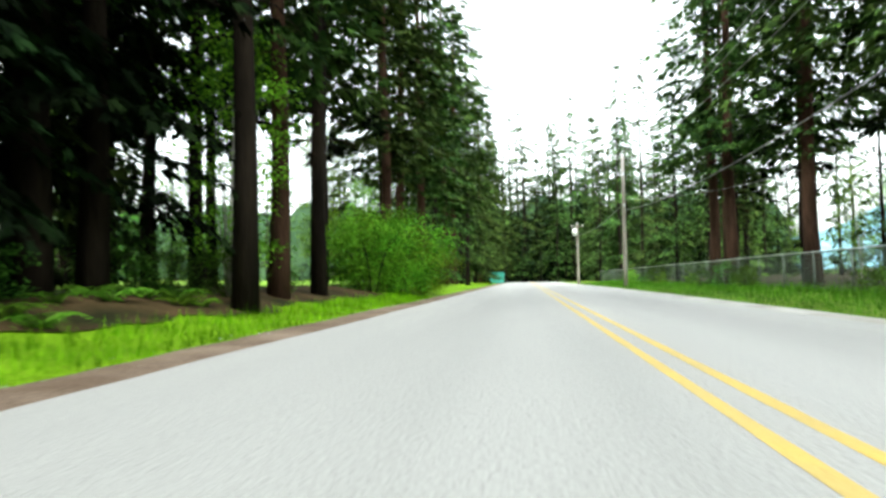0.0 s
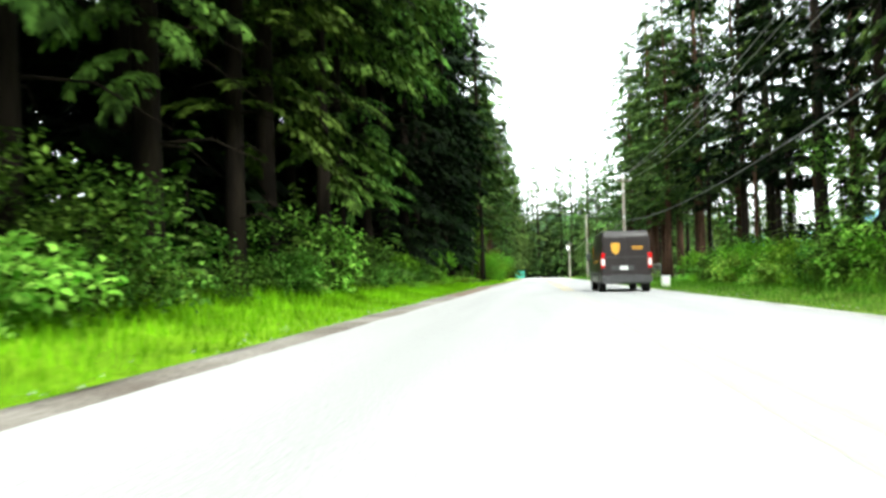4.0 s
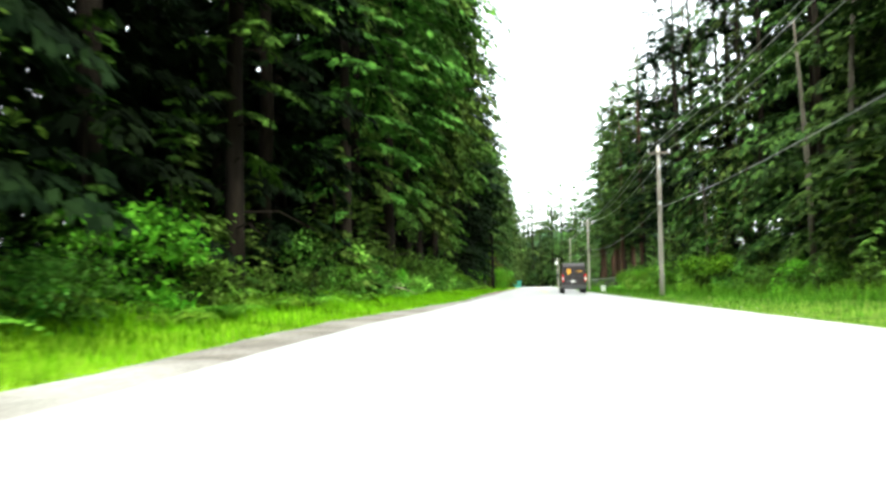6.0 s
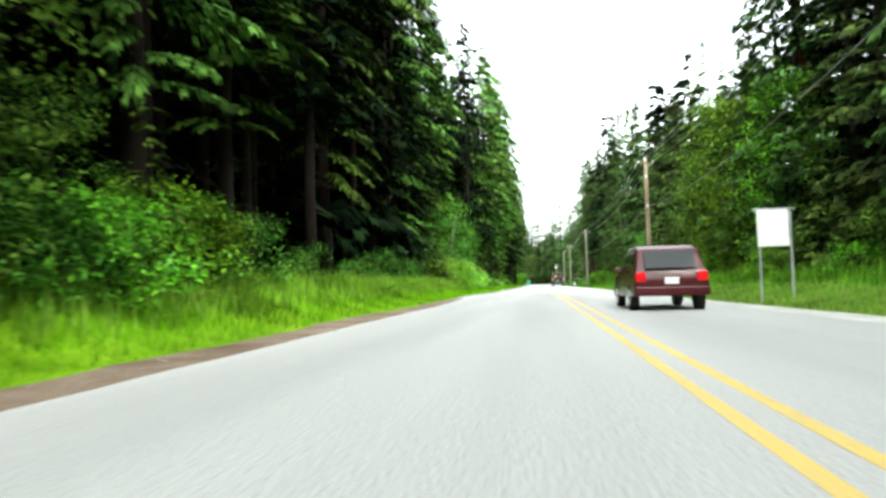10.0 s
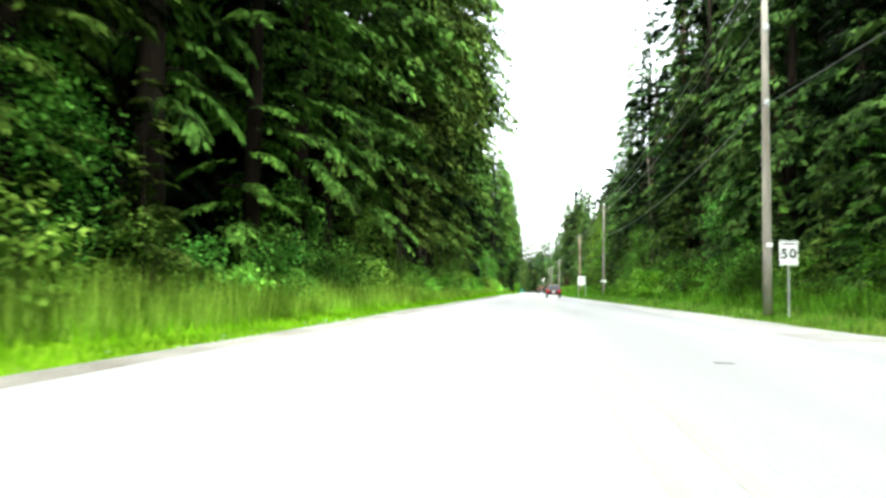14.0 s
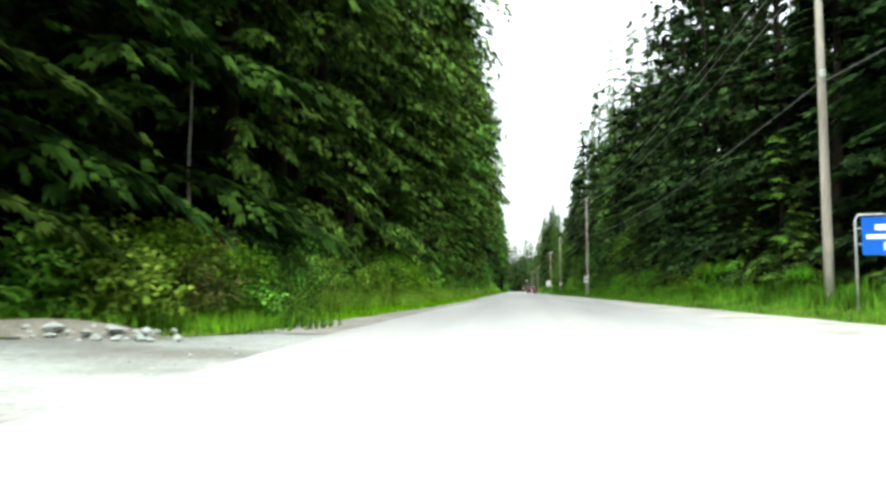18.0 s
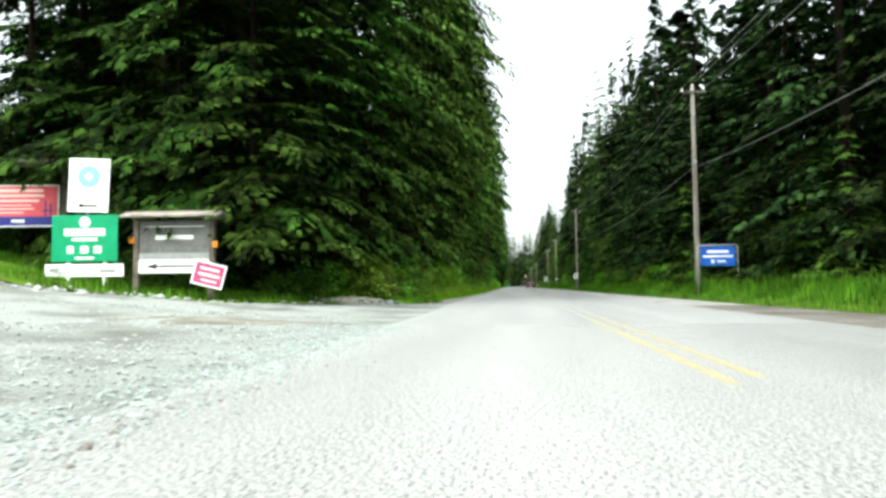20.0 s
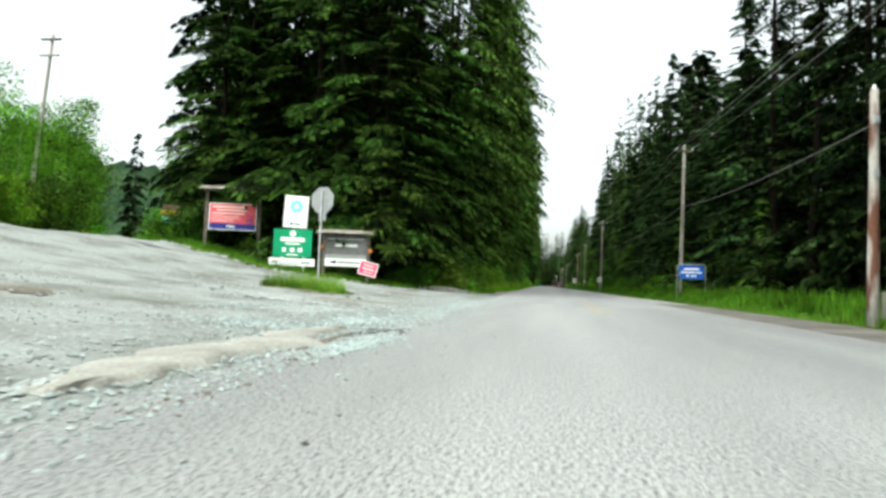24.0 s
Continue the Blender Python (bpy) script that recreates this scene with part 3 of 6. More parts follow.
def fan_crown(name, mat, seed, height, reach, base, boughs, pairs, per, droop=0.5, up=0.15, power=2.0, low=1.2, spread=0.42, facing=0.6, whorl=0.0, tuck=0.35, bottom=0.5, hang=0.35, slim=0.19, flat=0.3, spray=(0.26, 0.55)):
    """Boughs like drooping fronds: side twigs in pairs along each axis, every twig hung with overlapping sprays."""
    g = np.random.RandomState(seed)
    u = np.sort(g.rand(boughs) ** low)
    z0 = base + (height - base) * u
    if whorl:
        z0 = base + np.round((z0 - base) / whorl) * whorl + g.normal(0, 0.2 * whorl, boughs)
    az = np.where(g.rand(boughs) < facing, g.normal(0, 1.0, boughs), g.rand(boughs) * 6.283)
    ln = np.maximum(reach * (1 - u ** power) * g.uniform(0.65, 1.12, boughs), 0.5) * (bottom + (1 - bottom) * smooth(0, tuck, u))
    sag = droop * g.uniform(0.7, 1.3, boughs)
    nb = 2 * pairs
    b, j = np.repeat(np.arange(boughs), nb), np.tile(np.arange(nb), boughs)
    n = len(b)
    sd = np.where(j % 2, 1.0, -1.0)
    s = 0.14 + 0.86 * ((j // 2 + g.uniform(0.1, 0.9, n)) / pairs) ** 0.85
    L, dr = ln[b], sag[b]
    out = np.stack([np.cos(az[b]), np.sin(az[b]), 0 * L], -1)
    side = np.stack([-np.sin(az[b]), np.cos(az[b]), 0 * L], -1)
    twig = np.maximum(L * spread * (1.06 - s) ** 0.6 * (0.5 + 0.5 * smooth(0.1, 0.4, s)) * g.uniform(0.6, 1.15, n), 0.24)
    root = out * (L * s)[:, None]
    root[:, 2] = z0[b] + up * L * s - dr * L * s * s
    turn = np.radians(g.uniform(38, 66, n) * (1.1 - 0.65 * s))
    way = out * np.cos(turn)[:, None] + side * (sd * np.sin(turn))[:, None]
    way[:, 2] = (up - 2 * dr * s) * np.cos(turn)
    k = np.repeat(np.arange(n), per)
    m = len(k)
    q = (np.tile(np.arange(per), n) + g.uniform(0.0, 0.7, m)) / per
    t = twig[k]
    p = root[k] + way[k] * (t * q)[:, None]
    p[:, 2] -= hang * t * q * q
    d = way[k] + g.normal(0, 0.16, (m, 3))
    d[:, 2] -= hang * (0.4 + 1.6 * q)
    d *= (np.clip(1.45 * t / per, *spray) * g.uniform(0.75, 1.25, m) / np.linalg.norm(d, axis=1))[:, None]
    across = np.cross(d, g.normal(size=(m, 3)) * flat + [0, 0, 1.0])
    across *= (slim * np.linalg.norm(d, axis=1) / np.maximum(np.linalg.norm(across, axis=1), 1e-6))[:, None]
    v, f = sprays(p, d, across)
    return raw_mesh(name, v.tolist(), f.tolist(), mat)


def bough_mesh(name, seed, height, reach, base, count, mat):
    """Dead and bare limbs on the lower trunk."""
    rnd, bm = random.Random(seed), bmesh.new()
    for _ in range(count):
        z, a = rnd.uniform(0.25 * base + 1.0, base + 0.35 * (height - base)), rnd.uniform(0, 6.28)
        L = reach * rnd.uniform(0.25, 0.7)
        tube(bm, [(0, 0, z), (0.5 * L * math.cos(a), 0.5 * L * math.sin(a), z + 0.05 * L), (L * math.cos(a), L * math.sin(a), z - 0.18 * L)], (0.04, 0.025, 0.008), 4, False)
    return mesh_of(bm, name, mat)


TREE_SORTS = {}


def sort_tree(key, trunk, crown, boughs, name, label, category="conifer tree"):
    TREE_SORTS[key] = (trunk, crown, boughs, name, label, category)


def plant(key, x, y, turn, size, group, z=None, wide=1.0):
    trunk, crown, boughs, name, label, category = TREE_SORTS[key]
    if group.startswith("west forest") and y > -66 and x < -10.5 and abs(x + 1.2 + 0.57 * (y + 69.4)) < 3.2:
        return None  # trees left out along one camera sight line to open a sky gap
    zz = float(land(x, y)) - 0.05 if z is None else z
    e = thing(name, label, category, pose(x, y, zz, 0, 0, turn) @ Matrix.Diagonal((size * wide, size * wide, size, 1)), group)
    part("trunk", trunk, None, e)
    part("crown", crown, None, e)
    if boughs:
        tagged(part("branchwork", boughs, None, e), kind="stuff")
    return e


EDGE = "at the forest edge"
for k, base in enumerate((5.2, 3.4, 1.8)):
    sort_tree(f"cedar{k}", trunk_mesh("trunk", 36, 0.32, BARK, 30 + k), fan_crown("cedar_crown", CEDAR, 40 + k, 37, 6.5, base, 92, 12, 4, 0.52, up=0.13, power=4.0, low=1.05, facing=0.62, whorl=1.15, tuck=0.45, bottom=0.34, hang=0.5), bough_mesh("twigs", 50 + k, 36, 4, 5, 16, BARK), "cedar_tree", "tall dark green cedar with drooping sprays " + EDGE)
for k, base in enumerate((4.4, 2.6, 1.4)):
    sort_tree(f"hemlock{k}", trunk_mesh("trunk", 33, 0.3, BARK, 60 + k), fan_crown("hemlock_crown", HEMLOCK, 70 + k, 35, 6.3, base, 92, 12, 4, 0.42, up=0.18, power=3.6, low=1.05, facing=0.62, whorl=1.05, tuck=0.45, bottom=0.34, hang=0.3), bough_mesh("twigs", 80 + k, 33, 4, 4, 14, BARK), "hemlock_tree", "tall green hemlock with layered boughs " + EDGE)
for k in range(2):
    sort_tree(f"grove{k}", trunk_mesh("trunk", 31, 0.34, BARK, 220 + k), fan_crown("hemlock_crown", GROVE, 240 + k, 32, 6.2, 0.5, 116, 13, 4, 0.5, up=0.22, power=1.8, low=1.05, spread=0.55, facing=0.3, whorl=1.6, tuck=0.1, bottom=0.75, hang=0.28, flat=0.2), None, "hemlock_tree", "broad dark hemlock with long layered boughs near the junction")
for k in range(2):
    sort_tree(f"far_cedar{k}", trunk_mesh("trunk", 34, 0.3, BARK, 35 + k, sides=7), fan_crown("cedar_crown", DIMMED, 45 + k, 35, 4.4, 0.9, 100, 8, 3, 0.5, power=2.0, low=1.05, spread=0.55, facing=0.6, tuck=0.2, bottom=0.7, hang=0.45), bough_mesh("twigs", 55 + k, 34, 4, 5, 14, BARK), "cedar_tree", "tall cedar with drooping boughs behind the pole line")
    sort_tree(f"far_hemlock{k}", trunk_mesh("trunk", 31, 0.28, BARK, 65 + k, sides=7), fan_crown("hemlock_crown", DIMMED, 75 + k, 32, 4.4, 0.8, 100, 8, 3, 0.4, up=0.16, power=1.8, low=1.05, spread=0.55, facing=0.6, tuck=0.2, bottom=0.7, hang=0.3), bough_mesh("twigs", 85 + k, 31, 4, 4, 12, BARK), "hemlock_tree", "tall hemlock with layered boughs behind the pole line")
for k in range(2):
    sort_tree(f"fir{k}", trunk_mesh("trunk", 34, 0.27, BARK, 90 + k), conifer_crown("fir_crown", SHADEFIR, 100 + k, 34, 3.9, 7.0, 70, 16, 0.32, 0.85, power=2.6, slim=0.12, feather=True), bough_mesh("twigs", 110 + k, 34, 3, 10, 26, BARK), "fir_tree", "tall fir with a bare dark trunk and high crown")
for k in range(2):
    sort_tree(f"pine{k}", trunk_mesh("trunk", 33, 0.36, REDBARK, 120 + k), conifer_crown("pine_crown", DIMMED, 130 + k, 33, 4.4, 7.0, 130, 34, 0.34, 0.6, power=3.0, slim=0.13, feather=True, whorl=0.9, flat=0.35), bough_mesh("twigs", 140 + k, 33, 2.6, 11, 26, REDBARK), "fir_tree", "tall fir with reddish bare trunk and sparse crown")
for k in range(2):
    sort_tree(f"back{k}", trunk_mesh("trunk", 34, 0.33, BARK, 150 + k, sides=6), fan_crown("back_crown", SHADEFIR, 160 + k, 34, 4.6, 1.6, 96, 5, 2, 0.42, up=0.14, power=2.4, low=1.0, spread=0.6, facing=0.0, tuck=0.2, bottom=0.7, slim=0.34, spray=(0.7, 1.3)), None, "forest_tree", "conifer deeper in the forest, shade put into its near-black needles")
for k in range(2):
    sort_tree(f"stand{k}", trunk_mesh("trunk", 34, 0.25, BARK, 92 + k), conifer_crown("stand_crown", DIMMED, 102 + k, 34, 3.8, 8.0, 62, 24, 0.36, 0.75, power=2.6, slim=0.13, feather=True, whorl=1.0, flat=0.35), bough_mesh("twigs", 112 + k, 34, 3, 10, 26, BARK), "fir_tree", "tall fir with a slim trunk and green crown")
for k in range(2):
    sort_tree(f"belt{k}", trunk_mesh("trunk", 30, 0.28, BARK, 155 + k, sides=6), fan_crown("belt_crown", DIMMED, 165 + k, 31, 3.9, 0.8, 84, 5, 2, 0.4, up=0.12, power=1.7, low=1.0, spread=0.6, facing=0.0, tuck=0.1, bottom=0.8, slim=0.24), None, "conifer_tree", "soft green conifer closing the far view")
for k in range(2):
    sort_tree(f"young{k}", trunk_mesh("trunk", 9, 0.11, BARK, 170 + k, sides=6), fan_crown("young_crown", HEMLOCK if k else CEDAR, 180 + k, 9.4, 2.7, 0.2, 70, 7, 2, 0.35, up=0.2, power=1.15, low=1.1, spread=0.5, facing=0.2, tuck=0.05, bottom=0.85, hang=0.3), None, "young_conifer", "young bushy green conifer below the tall trees")


def broad_crown(name, mat, seed, height, reach, base, clumps, per, leaf):
    """Clumped leaves on an uneven crown."""
    g = np.random.RandomState(seed)
    u = g.rand(clumps)
    r = reach * np.sqrt(np.sin(np.pi * (0.12 + 0.8 * u))) * g.uniform(0.3, 1.0, clumps)
    a = g.rand(clumps) * 6.283
    c = np.stack([r * np.cos(a), r * np.sin(a), base + (height - base) * u], -1)
    n = clumps * per
    p = np.repeat(c, per, 0) + g.normal(size=(n, 3)) * [reach * 0.16, reach * 0.16, reach * 0.1]
    way = g.normal(size=(n, 3)) * [1, 1, 0.35] + [0, 0, -0.3]
    way *= (leaf * g.uniform(0.6, 1.3, n) / np.linalg.norm(way, axis=1))[:, None]
    across = np.cross(way, g.normal(size=(n, 3)) * 0.3 + [0, 0, 1])
    across *= (0.34 * leaf / np.maximum(np.linalg.norm(across, axis=1), 1e-6))[:, None]
    v, f = leaves(p, way, across)
    return raw_mesh(name, v.tolist(), f.tolist(), mat)


def stem_mesh(name, seed, height, reach, count, r, mat):
    rnd, bm = random.Random(seed), bmesh.new()
    for k in range(count):
        a, q = rnd.uniform(0, 6.28), rnd.uniform(0.3, 0.8)
        h = height * rnd.uniform(0.6, 0.9)
        tube(bm, [(0.06 * math.cos(a), 0.06 * math.sin(a), -0.1), (0.4 * q * reach * math.cos(a), 0.4 * q * reach * math.sin(a), 0.55 * h), (q * reach * math.cos(a), q * reach * math.sin(a), h)], (r, 0.7 * r, 0.3 * r), 5, False)
    return mesh_of(bm, name, mat)


sort_tree("alder0", trunk_mesh("trunk", 15, 0.13, PALEBARK, 190, 0.05, 7), broad_crown("alder_crown", ALDER, 191, 15, 2.8, 2.5, 150, 40, 0.2), stem_mesh("twigs", 192, 11, 2.2, 6, 0.05, PALEBARK), "alder_tree", "light green alder with a thin pale trunk", "broadleaf tree")
sort_tree("alder1", trunk_mesh("trunk", 11, 0.1, PALEBARK, 193, 0.02, 7), broad_crown("alder_crown", LIME, 194, 11, 2.4, 1.4, 120, 36, 0.19), stem_mesh("twigs", 195, 8, 1.8, 6, 0.04, PALEBARK), "alder_tree", "bright yellow-green young broadleaf tree", "broadleaf tree")
sort_tree("maple0", trunk_mesh("trunk", 9, 0.1, BARK, 196, 0.02, 7), broad_crown("maple_crown", SHRUB, 197, 9, 2.6, 0.8, 90, 40, 0.2), stem_mesh("twigs", 198, 7, 2.0, 7, 0.04, BARK), "vine_maple", "green vine maple with layered leaves", "broadleaf tree")

sort_tree("bigleaf", trunk_mesh("trunk", 13, 0.16, BARK, 199, 0.01, 7), broad_crown("maple_crown", ALDER, 200, 14, 3.4, 0.8, 160, 36, 0.25), stem_mesh("twigs", 201, 10, 2.6, 8, 0.05, BARK), "maple_tree", "full light green broadleaf tree among conifers", "broadleaf tree")
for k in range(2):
    sort_tree(f"shade{k}", trunk_mesh("trunk", 33, 0.3, BARK, 206 + k, sides=7), fan_crown("fir_crown", SHADEFIR, 208 + k, 33, 4.8, 2.2, 96, 9, 3, 0.46, up=0.14, power=1.6, spread=0.5, facing=0.3, tuck=0.3, bottom=0.6), None, "fir_tree", "tall fir with forest shade put into its very dark boughs")
    sort_tree(f"dark{k}", trunk_mesh("trunk", 32, 0.32, BARK, 202 + k, sides=7), fan_crown("dark_crown", DUSK, 204 + k, 33, 4.6, 0.5, 120, 8, 3, 0.46, up=0.14, power=1.55, low=1.0, spread=0.55, facing=0.4, tuck=0.1, bottom=0.8, hang=0.3), None, "spruce_tree", "dense spruce beside the road, needles darkened for shade")
BUSHES = {}
BUSH_NAMES = {"shrub0": "shrub", "shrub1": "low_shrub", "lime0": "bright_shrub", "broad0": "leafy_plant", "broad1": "thicket_plant", "dry0": "twiggy_shrub", "lime1": "bright_shrub"}
for key, mat, seed, h, r, clumps, per, leaf, label in (
        ("shrub0", SHRUB, 210, 2.1, 1.3, 44, 32, 0.12, "dense green roadside shrub"), ("shrub1", SHRUB, 211, 1.3, 1.1, 32, 28, 0.11, "low green roadside shrub"),
        ("lime0", LIME, 212, 1.8, 1.2, 42, 44, 0.13, "bright yellow-green leafy shrub"), ("broad0", BROADLEAF, 213, 1.2, 1.1, 30, 17, 0.2, "large-leaved pale green plant clump"),
        ("lime1", LIME, 216, 1.8, 1.2, 60, 80, 0.075, "bright yellow-green shrub with dense small leaves"), ("dry0", TWIGGY, 215, 1.7, 1.1, 40, 40, 0.08, "twiggy brown-green shrub with small leaves"),
        ("broad1", BROADLEAF, 214, 2.0, 1.0, 36, 17, 0.18, "tall large-leaved green thicket plant")):
    BUSHES[key] = (broad_crown("leaves", mat, seed, h, r, 0.1, clumps, per, leaf), stem_mesh("stems", seed + 20, h, r, 7, 0.012, BARK), label)


def bush(key, x, y, size, turn, group="roadside shrubs", z=None):
    crown, stems, label = BUSHES[key]
    e = thing(BUSH_NAMES[key], label, "shrub", pose(x, y, float(land(x, y)) - 0.03 if z is None else z, 0, 0, turn) @ Matrix.Diagonal((size, size, size, 1)), group)
    part("leaves", crown, None, e)
    tagged(part("stemwork", stems, None, e), kind="stuff")
    return e


def fern_mesh(seed):
    g = np.random.RandomState(seed)
    P, W, S = [], [], []
    for k in range(13):
        a, L = k * 2.4 + g.rand(), g.uniform(0.7, 1.15)
        d, s = np.array([math.cos(a), math.sin(a), 0]), np.array([-math.sin(a), math.cos(a), 0])
        for i in range(11):
            q = (i + 1) / 11
            p = d * L * q * 0.9 + np.array([0, 0, 0.95 * L * q - 0.85 * L * q * q + 0.02])
            for sg in (-1, 1):
                w = (s * sg + 0.35 * d + [0, 0, -0.25]) * 0.2 * (1.1 - q)
                P.append(p), W.append(w), S.append(d * 0.035)
    v, f = leaves(np.array(P), np.array(W), np.array(S))
    return raw_mesh("fronds", v.tolist(), f.tolist(), FERN)


FERNS = [fern_mesh(230), fern_mesh(231)]


def fern(x, y, size, turn):
    e = thing("fern", "arching green sword fern under the trees", "fern", pose(x, y, float(land(x, y)), 0, 0, turn) @ Matrix.Diagonal((size, size, size, 1)), "roadside ferns")
    tagged(part("fronds", FERNS[int(turn) % 2], None, e), kind="stuff")
    return e


# west side, rows of forest from the field to the junction
rnd = random.Random(11)
y = 29.0
while y > -226:
    key = rnd.choice(["cedar0", "cedar1", "cedar2", "hemlock0", "hemlock1", "hemlock2", "cedar0", "cedar1"])
    x = -8.75 + rnd.uniform(-1.0, 0.35)
    if -104 < y < -67:
        key = rnd.choice(["fir0", "cedar0", "hemlock0"] if y < -77 else ["fir0", "cedar0"])
        x = -11.6 + rnd.uniform(-0.8, 0.8)
    if -152 < y < -108 or -46 < y < -28:
        key = rnd.choice(["cedar0", "hemlock0", "fir0", "cedar0"] if y < -100 else ["fir0", "shade0", "shade1", "hemlock0"])
    if y > 9:
        key = rnd.choice(["fir0", "shade0", "shade1"])
    turn, tall = rnd.uniform(-50, 50), rnd.uniform(0.86, 1.12)
    if not -66 < y < -46:
        plant(key, x, y, turn, tall, "west forest edge")
    y -= rnd.uniform(3.0, 5.0)
y = 26.0
while y > -222:
    plant(rnd.choice(["fir0", "fir1", "back0", "back1"]), (-17.0 if -65 < y < -46 else -13.8) + rnd.uniform(-1.2, 1.2), y, rnd.uniform(0, 360), rnd.uniform(0.9, 1.1), "west forest")
    y -= rnd.uniform(3.4, 5.2)
for row, step in ((-18.5, 5.6), (-25, 6.8), (-32, 6.0)):
    y = 24.0
    while y > -218:
        plant(rnd.choice(["back0", "back1"]), row + rnd.uniform(-1.8, 1.8), y, rnd.uniform(0, 360), rnd.uniform(0.85, 1.1), "west forest")
        y -= rnd.uniform(0.75, 1.3) * step

# open stand of trunks before the field
for x, y, key, s in ((-9.9, 36.3, "fir1", 1.0), (-9.6, 32.0, "fir0", 1.0), (-9.3, 40.5, "fir0", 1.1), (-6.8, 43.3, "stand1", 1.0), (-7.5, 47.0, "pine0", 0.75), (-7.5, 50.5, "stand0", 0.95), (-10.4, 37.0, "shade0", 0.95), (-11.5, 33.5, "shade1", 1.0), (-13.5, 38.5, "shade0", 0.95), (-9.6, 38.4, "shade1", 0.9), (-8.9, 41.5, "shade1", 0.85), (-10.8, 34.8, "shade0", 0.95), (-9.0, 36.6, "shade1", 0.9), (-15.5, 35.0, "belt0", 1.0), (-17.5, 39.5, "belt1", 0.95), (-20, 36, "belt0", 1.0), (-14.5, 31.0, "belt1", 1.0), (-18.5, 30.5, "belt0", 1.0), (-22, 33, "belt1", 1.0), (-25, 38, "belt0", 1.0), (-16.0, 42.0, "belt1", 0.9), (-21.5, 42.5, "belt0", 0.9), (-12.2, 29.5, "shade1", 1.0), (-10.0, 40.0, "shade0", 0.8),
                     (-9.0, 55.5, "stand0", 0.95), (-10, 59, "stand1", 1.0), (-8.6, 66, "pine0", 0.9), (-9.5, 69.5, "stand1", 0.9), (-9.0, 73, "pine1", 0.9), (-8.4, 77, "pine0", 0.9), (-8.8, 81, "pine1", 0.88), (-8.5, 86, "far_hemlock0", 0.85), (-8.2, 90, "pine0", 0.9), (-8, 96, "pine1", 0.88),
                     (-8.0, 103, "far_cedar0", 0.85), (-8, 110, "far_hemlock1", 0.9), (-7.6, 118, "far_cedar1", 0.9), (-7.4, 126, "pine0", 0.95), (-7.4, 134, "far_hemlock0", 0.9), (-7.0, 141, "far_cedar0", 0.9), (-7, 149, "far_hemlock1", 0.9), (-11, 107, "far_hemlock0", 0.9), (-10.5, 122, "far_cedar0", 0.9), (-10.5, 138, "far_hemlock1", 0.9), (-7.0, 99.5, "stand0", 0.95)):
    plant(key, x, y, (x * 77 + y * 31) % 90 - 45, s, "trees before the field")
for x, y, key, s in ((-13.2, 58, "fir1", 1.0), (-15.5, 60, "fir0", 0.95), (-17.8, 58.5, "fir1", 1.0), (-12.2, 52, "fir0", 0.95), (-14.5, 53, "fir1", 0.9), (-11.2, 63, "fir0", 1.0), (-20.5, 60, "fir0", 1.0), (-16.5, 49.5, "shade1", 0.9)):
    plant(key, x, y, (x * 77 + y * 31) % 90 - 45, s, "trees before the field")
plant("alder1", -8.0, 45.2, 40, 0.62, "trees before the field")
for k in range(15):
    x = rnd.uniform(-30, -10.5)
    plant(rnd.choice(["belt0", "belt1", "fir0"]), x, 30 + rnd.uniform(0.75, 1.6) * (-x - 1.2), rnd.uniform(0, 360), rnd.uniform(0.85, 1.05), "trees before the field")
for x, y, key in ((-11.6, 43.0, "hemlock2"), (-13.2, 41.5, "cedar0")):
    plant(key, x, y, -20, 0.9, "trees before the field")
for k in range(26):
    plant(rnd.choice(["belt0", "belt1"]), rnd.uniform(-95, -30), rnd.uniform(110, 165), rnd.uniform(0, 360), rnd.uniform(0.45, 0.7), "trees across the field")
for k in range(10):
    plant(rnd.choice(["alder0", "maple0"]), rnd.uniform(-60, -16), rnd.uniform(66, 100), rnd.uniform(0, 360), rnd.uniform(0.6, 0.9), "trees across the field")

for k in range(22):
    yy = rnd.uniform(22, 46)
    plant(rnd.choice(["shade0", "shade1", "back0"]), -3.5 - 0.62 * max(0.0, yy - 30) - rnd.uniform(8.5, 22), yy, rnd.uniform(0, 360), rnd.uniform(0.8, 1.0), "trees before the field")

# forest closing the road to the north
for k in range(92):
    x = -42 + 1.0 * k
    plant(rnd.choice(["belt0", "belt1"]), x + rnd.uniform(-1, 1), 160 + rnd.uniform(0, 22), rnd.uniform(180, 360), rnd.uniform(0.85, 1.15), "far forest", z=0, wide=1.3)
for k in range(16):
    plant(rnd.choice(["belt0", "belt1"]), -16 + 2.2 * k + rnd.uniform(-1, 1), 153 + rnd.uniform(0, 5), rnd.uniform(0, 360), rnd.uniform(0.3, 0.6), "far forest", z=0, wide=1.5)
# Backdrop ridge added to close the sky gaps between the far trees.
ridge("backdrop_wood", [(x, 185, 19.5 + 1.5 * math.sin(x * 0.21) + 1.5 * math.sin(x * 0.53)) for x in range(-130, 62, 4)], HILL, 30, "dark wooded rise closing the view of the road")

# east side
def east_size(y):
    """How tall the forest stands along the pole line."""
    return float(np.interp(y, [-300, -250, -236, -224, -216, -205, -190, -150, -100, -86, -78, -62, -50, -41, -31, -13, 4, 20], [1.0, 0.98, 0.85, 0.72, 0.6, 0.68, 0.86, 0.95, 0.95, 0.8, 0.5, 0.54, 0.5, 0.57, 0.67, 0.86, 0.93, 0.96]))


